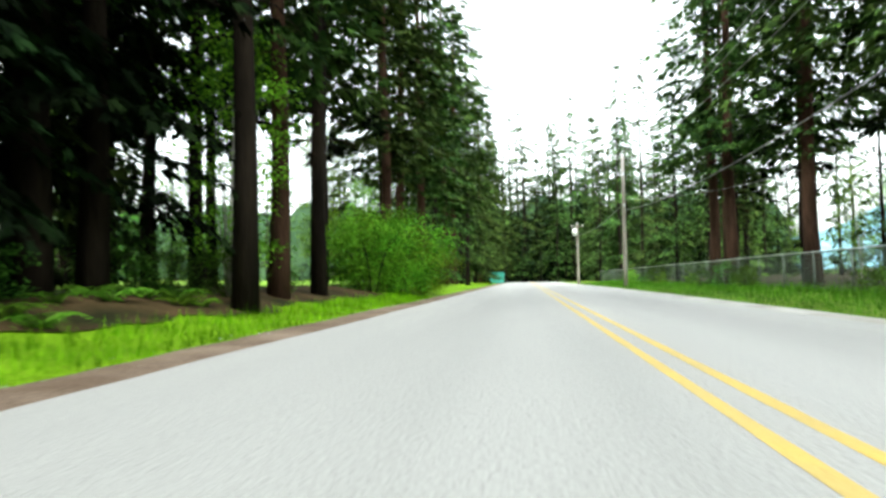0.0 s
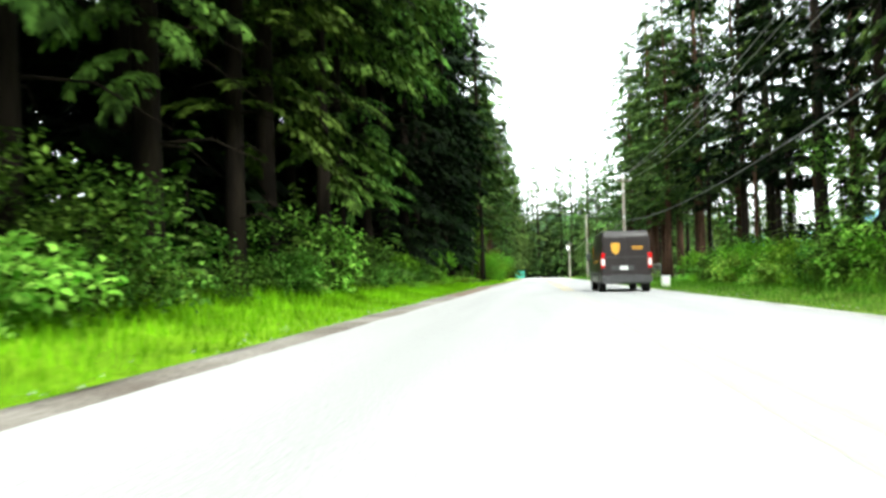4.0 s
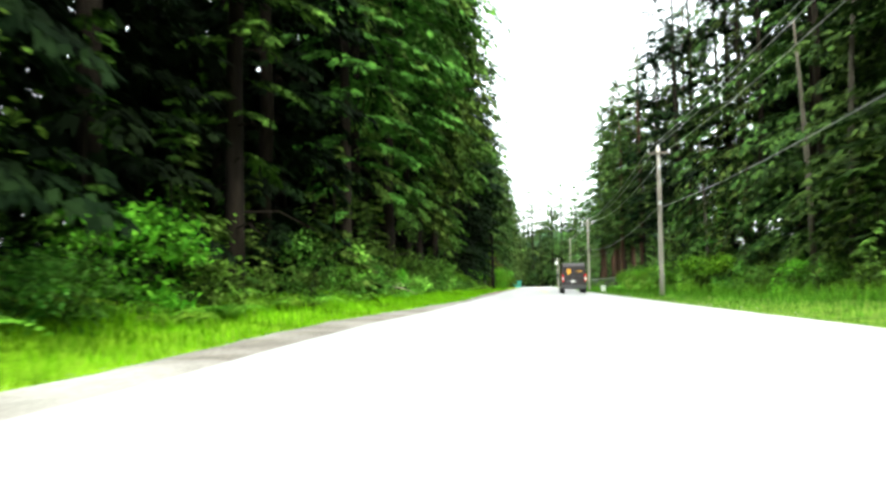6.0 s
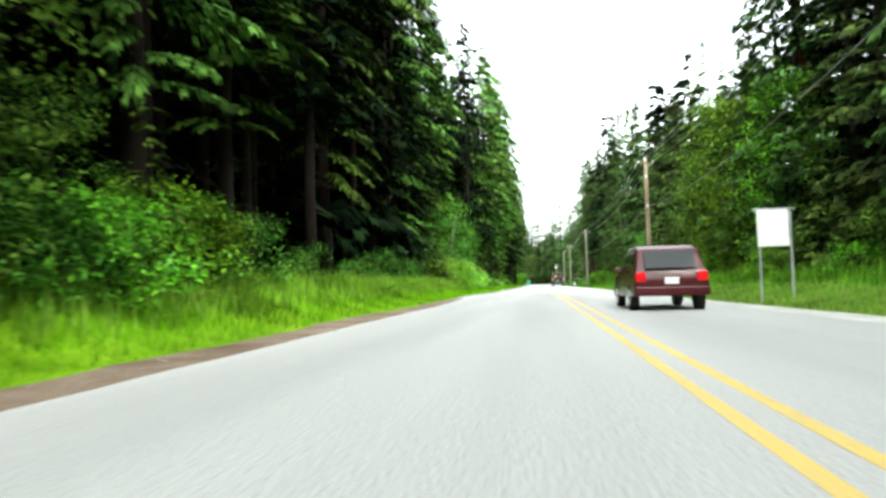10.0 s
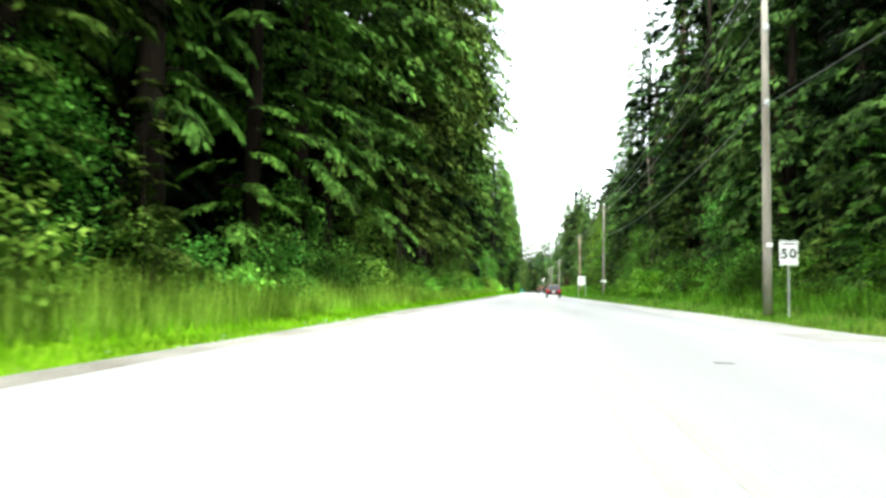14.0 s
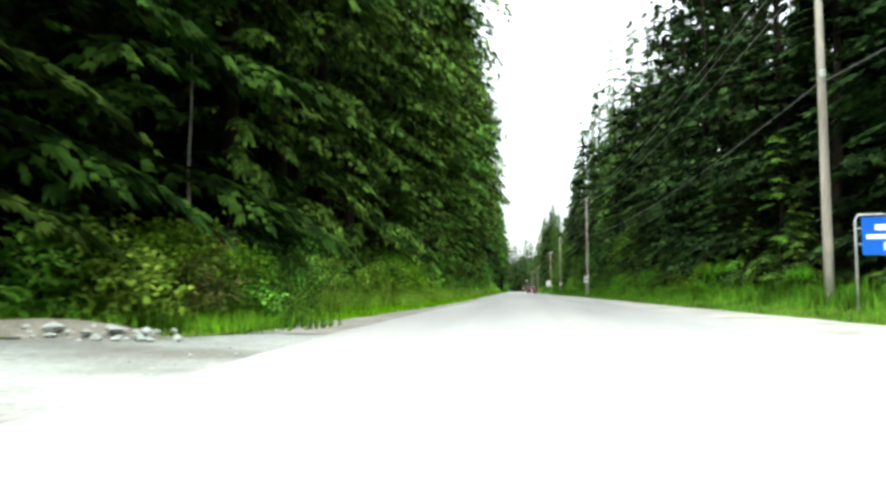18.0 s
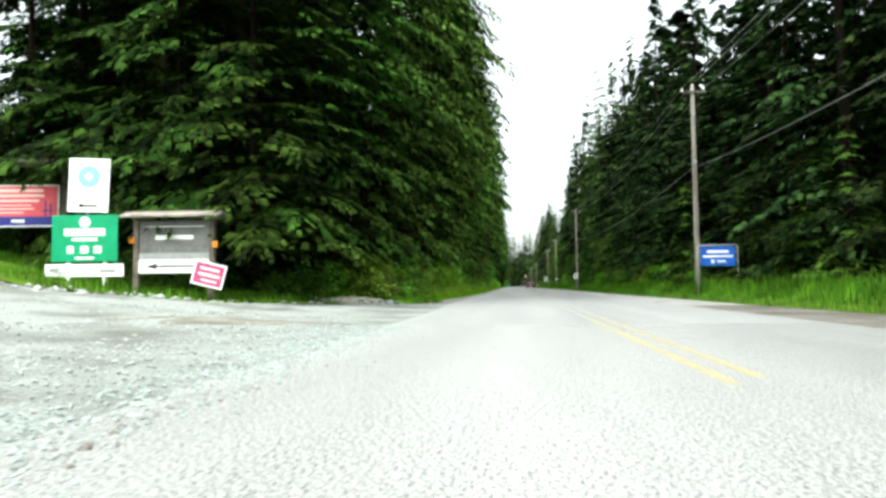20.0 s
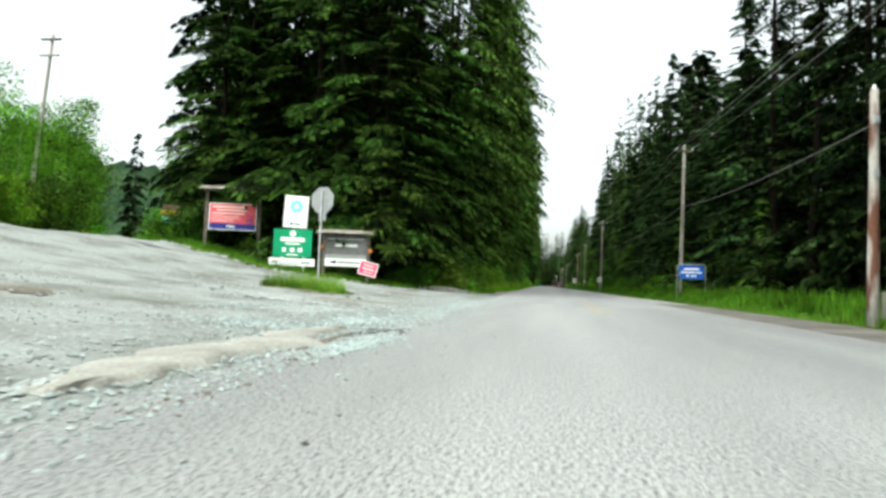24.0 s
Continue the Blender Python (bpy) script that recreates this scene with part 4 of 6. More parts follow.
y = 42.0
while y > -300:
    key, x = rnd.choice(["far_cedar0", "far_cedar1", "far_hemlock0", "far_hemlock1", "fir0", "fir1"]), 13.0
    if y > 2:
        key = rnd.choice(["fir0", "fir1", "pine0", "pine1"])
    if -92 < y < -8:
        key = rnd.choice(["far_cedar0", "far_cedar1", "far_hemlock0", "far_hemlock1"])
    if y < -176:
        key, x = rnd.choice(["shade0", "dark0", "dark1"] if -252 < y < -226 else ["dark0", "dark1"]), 12.6
    if y > 6 and int(y) % 2:
        y -= 3.0
        continue
    plant(key, x + rnd.uniform(-1.2, 0.9), y, 180 + rnd.uniform(-60, 60), rnd.uniform(0.84, 1.12) * east_size(y), "east forest edge", wide=min(1.6, 0.95 / east_size(y)))
    y -= rnd.uniform(3.0, 4.8)
y = 1.0
while y > -290:
    plant(rnd.choice(["dark0", "dark1", "back0"] if y < -176 else ["fir0", "fir1", "back0", "back1"]), 16.8 + rnd.uniform(-1.2, 1.2), y, rnd.uniform(0, 360), rnd.uniform(0.8, 1.05) * east_size(y), "east forest", wide=min(1.6, 0.95 / east_size(y)))
    y -= rnd.uniform(3.6, 5.4)
for row, step in ((22.5, 6.5),):
    y = -6.0
    while y > -280:
        plant(rnd.choice(["back0", "back1"]), row + rnd.uniform(-1.5, 1.5), y, rnd.uniform(0, 360), rnd.uniform(0.8, 1.0) * east_size(y), "east forest", wide=min(1.6, 0.95 / east_size(y)))
        y -= rnd.uniform(0.75, 1.3) * step
for k in range(7):
    plant(rnd.choice(["fir1", "fir0", "pine0"]), rnd.uniform(14.5, 24), rnd.uniform(8, 35), rnd.uniform(0, 360), rnd.uniform(0.8, 1.0), "east forest")
for k in range(12):
    plant(rnd.choice(["young0", "young1", "maple0"]), rnd.uniform(11.5, 16), rnd.uniform(4, 34), rnd.uniform(0, 360), rnd.uniform(0.5, 0.8), "east understorey")
y = 0.0
while y > -290:
    plant(rnd.choice(["belt0", "belt1", "back0"]), 19.6 + rnd.uniform(-1.2, 1.2), y, rnd.uniform(0, 360), rnd.uniform(0.95, 1.15) * east_size(y), "east forest", wide=1.5)
    y -= rnd.uniform(3.4, 4.6)
# tall reddish trunks behind the fence
for x, y, key, s in ((11.2, 44.0, "pine0", 0.95), (13.6, 50.5, "pine1", 0.95), (12.6, 53.8, "pine0", 0.9), (11.9, 55.2, "pine1", 1.0), (14.0, 52.4, "pine0", 1.0), (12.9, 65.4, "pine1", 1.05), (13.3, 66.8, "pine0", 1.0), (12.2, 76.0, "pine0", 1.1), (12.0, 79.8, "pine1", 1.05),
                     (14.8, 86.0, "pine1", 1.0), (16.5, 61.0, "fir0", 0.9), (15.5, 73.0, "fir1", 0.95), (18, 92, "fir0", 0.9), (13.5, 98, "far_hemlock0", 0.75), (12, 108, "far_hemlock1", 0.8), (11, 118, "far_cedar0", 0.8), (13, 127, "far_cedar1", 0.8), (10.5, 138, "far_hemlock0", 0.8), (11, 148, "far_cedar1", 0.8)):
    plant(key, x, y, (x * 53 + y * 17) % 360, s, "fir trunks behind the fence")
for k in range(30):
    plant(rnd.choice(["belt0", "belt1"]), rnd.uniform(14.5, 46), rnd.uniform(60, 145), rnd.uniform(0, 360), rnd.uniform(0.35, 0.75), "fir trunks behind the fence")
for k in range(14):
    plant(rnd.choice(["young0", "young1", "alder0"]), rnd.uniform(18, 60), rnd.uniform(60, 150), rnd.uniform(0, 360), rnd.uniform(0.6, 1.0), "fir trunks behind the fence")

# bare pale trunks standing in the east forest edge
def bare_trunk(x, y, tall, seed, bark=REDBARK, label="thin bare brown trunk standing among the conifers"):
    rnd = random.Random(seed)
    e = thing("bare_trunk", label, "tree trunk", pose(x, y, float(land(x, y)) - 0.1), "bare trunks")
    lean = rnd.uniform(-0.6, 0.6)
    part("stem", tube(bmesh.new(), [(lean * u * u, 0.3 * lean * u, tall * u) for u in (0, 0.25, 0.5, 0.75, 1.0)], (0.15, 0.13, 0.11, 0.09, 0.04), 8), bark, e, smooth=True)
    for k in range(5):
        a, z, L = rnd.uniform(0, 6.28), tall * rnd.uniform(0.45, 0.95), rnd.uniform(0.4, 1.0)
        u = z / tall
        part("broken_limb", tube(bmesh.new(), [(lean * u * u, 0.3 * lean * u, z), (lean * u * u + L * math.cos(a), 0.3 * lean * u + L * math.sin(a), z + 0.2 * L)], (0.03, 0.01), 5), bark, e)


for k, (x, y) in enumerate(((12.1, -8), (12.0, -29), (11.9, -113), (12.2, -122), (11.8, -135), (12.3, -149), (12.4, 8), (12.0, 20))):
    bare_trunk(x, y, 9 + (k * 37 % 7) * (0.6 if -90 < y < -5 else 1.2), 500 + k)
for x, y, tall, seed in ((10.6, -25.9, 13.0, 520), (10.7, -22.0, 12.0, 521), (10.6, -120.4, 14.5, 522), (10.6, -4.8, 10.5, 524)):
    bare_trunk(x, y, tall, seed, TRUNKGREY, "thin grey trunk standing before dark conifers")

for x, y, key in ((-12.2, -58.5, "hemlock1"), (-12.6, -62.0, "hemlock0"), (-12.0, -65.5, "dark0"), (-15.0, -60.0, "dark1"), (-15.5, -64.0, "shade0")):
    plant(key, x, y, (x * 37 + y * 11) % 90 - 45, 0.92, "conifers behind the bank")

# understorey along both sides
for k in range(46):
    yy = rnd.uniform(-222, 16)
    if -104 < yy < -74:
        yy -= 40
    plant(rnd.choice(["young0", "young1", "maple0"] if yy < -50 else ["young0", "young1"]), -8.4 + rnd.uniform(-0.9, 0.3), yy, rnd.uniform(0, 360), rnd.uniform(0.3, 0.62), "west understorey")
for k in range(60):
    yy = rnd.uniform(-235, 5)
    plant(rnd.choice(["young0", "young1", "young0", "maple0"] if yy > -185 else ["young0", "young1"]), 10.2 + rnd.uniform(-0.7, 1.0), yy, rnd.uniform(0, 360), rnd.uniform(0.4, 0.75), "east understorey")

# broadleaf breaks
for x, y, key, s in ((-9.0, -52.5, "maple0", 0.8), (-9.8, -55.0, "maple0", 0.95), (-10.4, -61.0, "maple0", 0.5), (-9.5, -62.5, "maple0", 0.45), (-8.6, -47.0, "maple0", 0.7), (10.9, -74.5, "bigleaf", 0.85), (11.0, -80, "bigleaf", 0.75), (10.8, -85.5, "bigleaf", 0.7), (12.6, -83.5, "pine0", 0.85), (11.9, -66, "bigleaf", 0.7),
                     (10.5, -70, "maple0", 1.0), (-8.2, -205.5, "maple0", 0.5), (11.9, -129, "pine1", 0.95), (14.6, -133, "pine0", 0.9), (11.4, -172, "maple0", 0.9)):
    plant(key, x, y, (x * 91 + y * 13) % 360, s, "broadleaf trees in gaps")

e = thing("leaning_trunk", "bare leaning grey-brown trunk among the conifers", "tree trunk", pose(-9.4, -134.8, 0.3))
part("stem", tube(bmesh.new(), [(0, 0, -0.3), (0.05, 0.4, 3.0), (0.3, 1.5, 6.5), (0.45, 2.6, 10.0), (0.5, 3.6, 14.0)], (0.2, 0.18, 0.15, 0.12, 0.06), 9), TRUNKGREY, e, smooth=True)
for k in range(9):
    yy = rnd.uniform(-218, -112)
    plant(rnd.choice(["maple0", "maple0", "maple0"]), -8.8 + rnd.uniform(-0.7, 0.4), yy, rnd.uniform(0, 360), rnd.uniform(0.35, 0.75), "broadleaf trees in gaps")
for k in range(10):
    plant(rnd.choice(["young1", "young0", "young0"]), -8.6 + rnd.uniform(-0.6, 0.4), rnd.uniform(-48, 20), rnd.uniform(0, 360), rnd.uniform(0.3, 0.55), "broadleaf trees in gaps")
for k in range(11):
    plant(rnd.choice(["alder0", "alder1", "alder1", "maple0", "bigleaf"]), rnd.uniform(-14.5, -9.3), rnd.uniform(-62, -46), rnd.uniform(0, 360), rnd.uniform(0.45, 0.75), "broadleaf trees in gaps")
e = thing("leaning_trunk", "thin leaning pale trunk rising over the bank plants", "tree trunk", pose(-9.6, -57.0, 0.6))
part("stem", tube(bmesh.new(), [(0, 0, -0.3), (0.25, 0.5, 3.5), (0.5, 1.1, 5.2), (0.65, 1.45, 6.4), (0.75, 1.7, 7.3)], (0.05, 0.046, 0.04, 0.032, 0.012), 9), DEADWOOD, e, smooth=True)
# the grove behind the junction signs and the scrub beyond the side road
for x, y, key, s, w in ((-11.0, -228.3, "hemlock1", 1.0, 1.1), (-13.2, -231.5, "grove1", 1.0, 1.1), (-17.0, -230.5, "grove0", 1.05, 1.1), (-20.5, -226.0, "grove1", 1.0, 1.1), (-24.0, -226.0, "grove0", 0.95, 1.15), (-11.4, -234.6, "grove1", 0.62, 1.3), (-14.4, -234.4, "grove0", 0.62, 0.9), (-24.5, -229.5, "grove1", 0.72, 1.1),
                        (-22.5, -222, "grove1", 1.05, 1.1), (-17.5, -224, "grove0", 1.05, 1.1), (-12, -225, "grove1", 1.0, 1.1), (-27.0, -221, "grove0", 0.8, 1.1)):
    plant(key, x, y, (x * 61 + y * 29) % 70 - 100, s, "grove behind the junction signs", wide=w)
for k in range(70):
    x = -27 - 45 * rnd.random() ** 1.2
    yy = lane_side(x) - 5.5 - 26 * rnd.random() ** 1.5
    plant(rnd.choice(["alder0", "alder1", "maple0", "bigleaf", "young0", "young1"]), x, yy, rnd.uniform(0, 360), rnd.uniform(0.4, 0.6) if x > -33 else rnd.uniform(0.55, 1.0), "scrub trees by the side road")
for k in range(34):
    x = -36.5 - 22 * rnd.random()
    key, full = rnd.choice([("alder1", 11), ("bigleaf", 14), ("maple0", 9), ("alder1", 11)])
    plant(key, x, lane_side(x) - 6.5 - rnd.uniform(0, 9), rnd.uniform(0, 360), (6.2 + 0.36 * (-37 - x) + rnd.uniform(-1, 1)) / full, "scrub trees by the side road", wide=1.2)
for k in range(22):
    x = rnd.uniform(-60, -30)
    plant(rnd.choice(["hemlock0", "far_hemlock0", "far_cedar1", "bigleaf"]), x, lane_side(x) + rnd.uniform(9, 22), rnd.uniform(-140, -60), rnd.uniform(0.35, 0.6), "scrub trees by the side road")
for k in range(18):
    plant(rnd.choice(["back0", "back1"]), rnd.uniform(-37, -29), rnd.uniform(-214, -120), rnd.uniform(0, 360), rnd.uniform(0.8, 1.0), "west forest")
for k in range(24):
    plant(rnd.choice(["back0", "back1"]), rnd.uniform(-130, -70), rnd.uniform(-205, -110), rnd.uniform(0, 360), rnd.uniform(0.5, 0.8), "scrub trees by the side road")


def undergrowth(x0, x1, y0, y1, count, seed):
    """Thicket added to fill sky gaps behind the edge; forest shade in its colour."""
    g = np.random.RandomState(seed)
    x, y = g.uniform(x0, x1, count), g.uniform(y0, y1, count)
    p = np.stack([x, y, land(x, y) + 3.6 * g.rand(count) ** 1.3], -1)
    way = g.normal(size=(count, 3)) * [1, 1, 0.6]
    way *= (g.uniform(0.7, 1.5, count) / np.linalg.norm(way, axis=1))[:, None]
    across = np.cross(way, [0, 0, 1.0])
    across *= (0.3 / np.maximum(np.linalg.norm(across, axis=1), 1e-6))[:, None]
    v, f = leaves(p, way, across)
    ob = new("undergrowth", raw_mesh("undergrowth", v.tolist(), f.tolist(), SHADEFIR))
    return tagged(ob, "tangled undergrowth filling the forest, shade put into its colour", "undergrowth", kind="stuff")


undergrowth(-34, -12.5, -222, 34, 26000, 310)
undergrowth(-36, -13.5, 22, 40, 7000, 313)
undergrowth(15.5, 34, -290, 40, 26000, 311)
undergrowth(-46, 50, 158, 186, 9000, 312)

# shrubs and ferns along the verges
for k in range(16):
    bush(rnd.choice(["shrub1", "shrub1", "shrub0", "shrub0"]), rnd.uniform(-10.2, -8.4), rnd.uniform(-100, -68), rnd.uniform(0.5, 0.85), rnd.uniform(0, 360))
for k in range(10):
    plant(rnd.choice(["belt0", "belt1", "back0"]), rnd.uniform(-23, -15), rnd.uniform(-104, -66), rnd.uniform(0, 360), rnd.uniform(0.8, 1.0), "west forest")
for x, y, s in ((-8.2, -230.2, 0.9), (-7.6, -228.2, 0.9), (-8.8, -228.8, 1.1), (-9.4, -231.0, 0.9), (-8.0, -64.5, 1.3), (-7.6, -66.5, 1.1), (-8.6, -67.5, 1.2)):
    bush("lime0", x, y, s, x * 50 + y)
for k in range(14):
    bush(rnd.choice(["shrub0", "broad0", "broad1"]), -8.2 + rnd.uniform(-1.3, 1.2), rnd.uniform(-231.5, -224), rnd.uniform(0.6, 1.0), rnd.uniform(0, 360))
for k in range(70):
    yy = rnd.choice([rnd.uniform(-215, -110), rnd.uniform(-215, -110), rnd.uniform(-40, 20)])
    bush(rnd.choice(["broad1", "broad0", "shrub0"] if yy < -50 else ["shrub1", "broad0", "shrub1"]), -8.0 + rnd.uniform(-0.5, 0.4), yy, rnd.uniform(0.6, 0.95), rnd.uniform(0, 360))
for k in range(150):
    yy = rnd.uniform(-226, 20)
    if -104 < yy < -74:
        yy -= 36
    bush(rnd.choice(["shrub0", "shrub1", "shrub0", "shrub1", "lime0", "broad1"]), -7.85 + rnd.uniform(-0.8, 0.4), yy, rnd.uniform(0.6, 1.2), rnd.uniform(0, 360))
for k in range(130):
    yy = rnd.uniform(-222, 20)
    bush(rnd.choice(["shrub0", "shrub1", "shrub0", "lime0", "broad1"]), 9.0 + rnd.uniform(-0.5, 1.2), yy, rnd.uniform(0.55, 1.0), rnd.uniform(0, 360))
for k in range(64):
    yy = rnd.choice([rnd.uniform(-156, -112), rnd.uniform(-14, 22)])
    bush(rnd.choice(["broad1", "lime0", "shrub0", "broad0"]), rnd.uniform(8.2, 10.0), yy, rnd.uniform(0.7, 1.25), rnd.uniform(0, 360), "shrubs below the pole line")
for k in range(58):
    q = rnd.random()
    bush(rnd.choice(["broad0", "broad1", "broad0"]), -7.1 - 2.6 * q, rnd.uniform(-66, -49), rnd.uniform(0.75, 1.2), rnd.uniform(0, 360), "large-leaved bank plants", z=float(land(-8, -56)) + 1.5 * q)
for x, y, s in ((-7.9, -205.4, 1.4), (-7.9, -206.8, 1.5), (-8.2, -208.0, 1.4), (-7.6, -220.5, 0.9), (-7.9, -218.0, 0.8), (-7.4, -216.5, 0.8), (-7.5, -222.5, 0.9), (-7.7, -213.0, 1.0), (-8.5, -205.9, 1.6), (-7.6, -209.0, 1.1), (-7.7, -190.5, 0.9), (-8.0, -188.5, 1.0), (-7.7, -178, 1.0), (-7.8, -157, 1.0), (-7.7, -147.5, 0.75), (-7.6, -142, 0.65)):
    bush("lime1" if s > 1.35 else "broad1", x, y, s, x * 90 + y * 7)
for x, y, key, s in ((-8.0, -229.0, "dry0", 1.05), (-8.4, -227.6, "dry0", 1.0), (-7.6, -230.3, "dry0", 0.75), (-8.3, -231.6, "broad1", 0.95), (-8.9, -232.4, "broad1", 0.9), (-7.7, -231.8, "broad0", 0.9), (-9.6, -233.0, "broad0", 1.1), (-8.2, -226.0, "broad1", 0.8)):
    bush(key, x, y, s, x * 70 + y * 9)
for k in range(9):
    bush("shrub1", -7.4 + rnd.uniform(-0.6, 0.3), rnd.uniform(-50, -44), rnd.uniform(0.6, 0.9), rnd.uniform(0, 360))
for x, y, s in ((-7.4, 57.5, 1.8), (-6.6, 60.0, 1.9), (-7.8, 62.0, 2.0), (-6.2, 63.0, 1.5), (-8.4, 59.0, 1.7), (-6.6, 66.0, 1.3)):
    bush("lime1", x, y, s, x * 80, "bright shrubs by the field")
for k in range(26):
    bush(rnd.choice(["shrub0", "shrub1", "broad1"]), rnd.uniform(8.3, 9.2), rnd.uniform(36, 100), rnd.uniform(0.45, 0.75), rnd.uniform(0, 360), "shrubs along the fence")
for k in range(16):
    bush(rnd.choice(["shrub0", "shrub1"]), rnd.uniform(-13, -7.6), rnd.uniform(30, 56), rnd.uniform(0.4, 0.7), rnd.uniform(0, 360), "shrubs along the field")
for k in range(24):
    x = rnd.uniform(-20, -5.8)
    bush(rnd.choice(["shrub1", "shrub0"]), x, apron_edge(x) + rnd.uniform(2.5, 7), rnd.uniform(0.45, 0.8), rnd.uniform(0, 360), "shrubs behind the junction signs")
for k in range(70):
    x = -23.5 - 26 * rnd.random() ** 1.3
    yy = lane_side(x) + (4.0 + rnd.uniform(0, 4) if k % 3 == 0 else -4.0 - rnd.uniform(0, 9))
    if x > -26 and k % 3:
        yy = rnd.uniform(-258, -246)
    bush(rnd.choice(["lime0", "shrub0", "lime0"]), x, yy, rnd.uniform(0.8, 1.5), rnd.uniform(0, 360), "scrub by the side road")
for k in range(26):
    fern(rnd.uniform(-8.6, -6.8), rnd.uniform(29, 46), rnd.uniform(0.5, 0.8), rnd.uniform(0, 360))
for k in range(120):
    yy = rnd.choice([rnd.uniform(-222, 28), rnd.uniform(-50, -20), rnd.uniform(5, 32), rnd.uniform(-112, -66)])
    fern(-7.6 + rnd.uniform(-1.4, 0.5), yy, rnd.uniform(0.7, 1.2), rnd.uniform(0, 360))


for k in range(20):
    fern(rnd.uniform(-8.6, -6.9), rnd.uniform(-47, -35), rnd.uniform(0.7, 1.05), rnd.uniform(0, 360))


# grass
def grass(name, x0, x1, y0, y1, count, tall, mat, seed, label, edge=0.0, keep=None, blade=1.0):
    """Single blades; edge: which side they grow shorter towards."""
    g = np.random.RandomState(seed)
    x, y = x0 + (x1 - x0) * g.rand(count), y0 + (y1 - y0) * g.rand(count)
    if keep is not None:
        k = keep(x, y)
        x, y = x[k], y[k]
    n = len(x)
    q = np.abs(x - (x1 if edge > 0 else x0)) / abs(x1 - x0) if edge else np.ones(n)
    h = tall * g.uniform(0.4, 1.2, n) * np.clip(0.3 + 1.1 * q, 0.3, 1.15)
    a = g.rand(n) * 6.283
    lean = g.uniform(0.1, 0.55, n) * h
    p = np.stack([x, y, land(x, y) - 0.02], -1)
    w = np.stack([-np.sin(a), np.cos(a), 0 * a], -1) * (blade * (0.012 + 0.02 * h))[:, None]
    tip = p + np.stack([np.cos(a) * lean, np.sin(a) * lean, h], -1)
    v = np.empty((n, 3, 3))
    v[:, 0], v[:, 1], v[:, 2] = p - w, p + w, tip
    ob = new(name, raw_mesh(name, v.reshape(-1, 3).tolist(), np.arange(3 * n).reshape(n, 3).tolist(), mat))
    return tagged(ob, label, "grass", kind="stuff")


grass("verge_grass", -8.8, -4.6, -232, 60, 150000, 0.34, GRASS, 300, "bright green grass along the forest side of the road", 1.0, keep=lambda x, y: ((y < 27) | (x > -6.6)) & (x < grass_left(y)), blade=0.6)
grass("tall_verge_grass", -8.6, -6.2, -230, -66, 30000, 0.5, TALLGRASS, 301, "tall seeding grass below the forest edge", keep=lambda x, y: x < grass_left(y) - 0.9, blade=0.6)
grass("seeding_grass", -8.9, -6.0, -229, -122, 30000, 0.8, TALLGRASS, 307, "waist-high seeding grass and herbs before the trees", keep=lambda x, y: x < grass_left(y) - 1.1 - 0.4 * np.sin(y * 0.37), blade=0.35)
grass("verge_grass", 4.0, 9.4, -300, 110, 130000, 0.32, MEADOW, 302, "bright green grass along the pole side of the road", -1.0, keep=lambda x, y: x > grass_right(y), blade=0.6)
grass("tall_verge_grass", 7.4, 9.6, -290, 0, 24000, 0.55, MEADOW, 303, "tall seeding grass below the poles")
grass("island_grass", -12.2, -6.6, -255, -250.2, 5200, 0.28, MEADOW, 304, "low grass on the island in the gravel", keep=lambda x, y: ((x + 9.6) / 1.65) ** 2 + ((y + 252.7) / 1.5) ** 2 < 0.75 + 0.25 * np.sin(x * 7 + y * 3), blade=0.6)
grass("island_tuft", -12.2, -6.6, -255, -250.2, 15000, 0.52, TALLGRASS, 306, "taller seeding tufts round the stop sign", keep=lambda x, y: (((x + 9.5) / 1.45) ** 2 + ((y + 252.7) / 1.25) ** 2 < 0.8) & (np.sin(x * 9 + 1) * np.sin(y * 8) > -0.35), blade=0.35)
grass("bank_grass", -30, -5.0, -243, -228, 26000, 0.34, MEADOW, 305, "rough grass bank under the junction signs", keep=lambda x, y: y > np.interp(x, APRON_X, APRON_Y) + 0.1)

# sod under the island and bank
bm = bmesh.new()
ring = [bm.verts.new((-9.6 + 1.55 * math.cos(a) * (1 + 0.14 * math.sin(3 * a)), -252.7 + 1.4 * math.sin(a), float(land(-9.6 + 1.55 * math.cos(a), -252.7 + 1.4 * math.sin(a))) + 0.035)) for a in [k * 2 * math.pi / 28 for k in range(28)]]
mid = bm.verts.new((-9.6, -252.7, float(land(-9.6, -252.7)) + 0.2))
for a, b in zip(ring, ring[1:] + ring[:1]):
    bm.faces.new((a, b, mid))
tagged(part("grass_island", bm, TURF, smooth=True), "small grassed mound in the gravel junction", "verge", kind="structure")
bm = bmesh.new()
cols = []
for x in (-34, -28, -24, -21, -18, -15, -12, -10, -9, -8, -7, -6.1):
    e = apron_edge(x)
    cols.append([bm.verts.new((x, e + d, float(land(x, e + d)) + 0.045)) for d in (-0.2, 1, 2.2, 3.6, 5.2, 7)])
for a, b in zip(cols, cols[1:]):
    for k in range(5):
        bm.faces.new((a[k], b[k], b[k + 1], a[k + 1]))
tagged(part("grass_bank", bm, TURF, smooth=True), "rough grass bank under the junction signs", "verge", kind="structure")

# ---- poles and lines ----


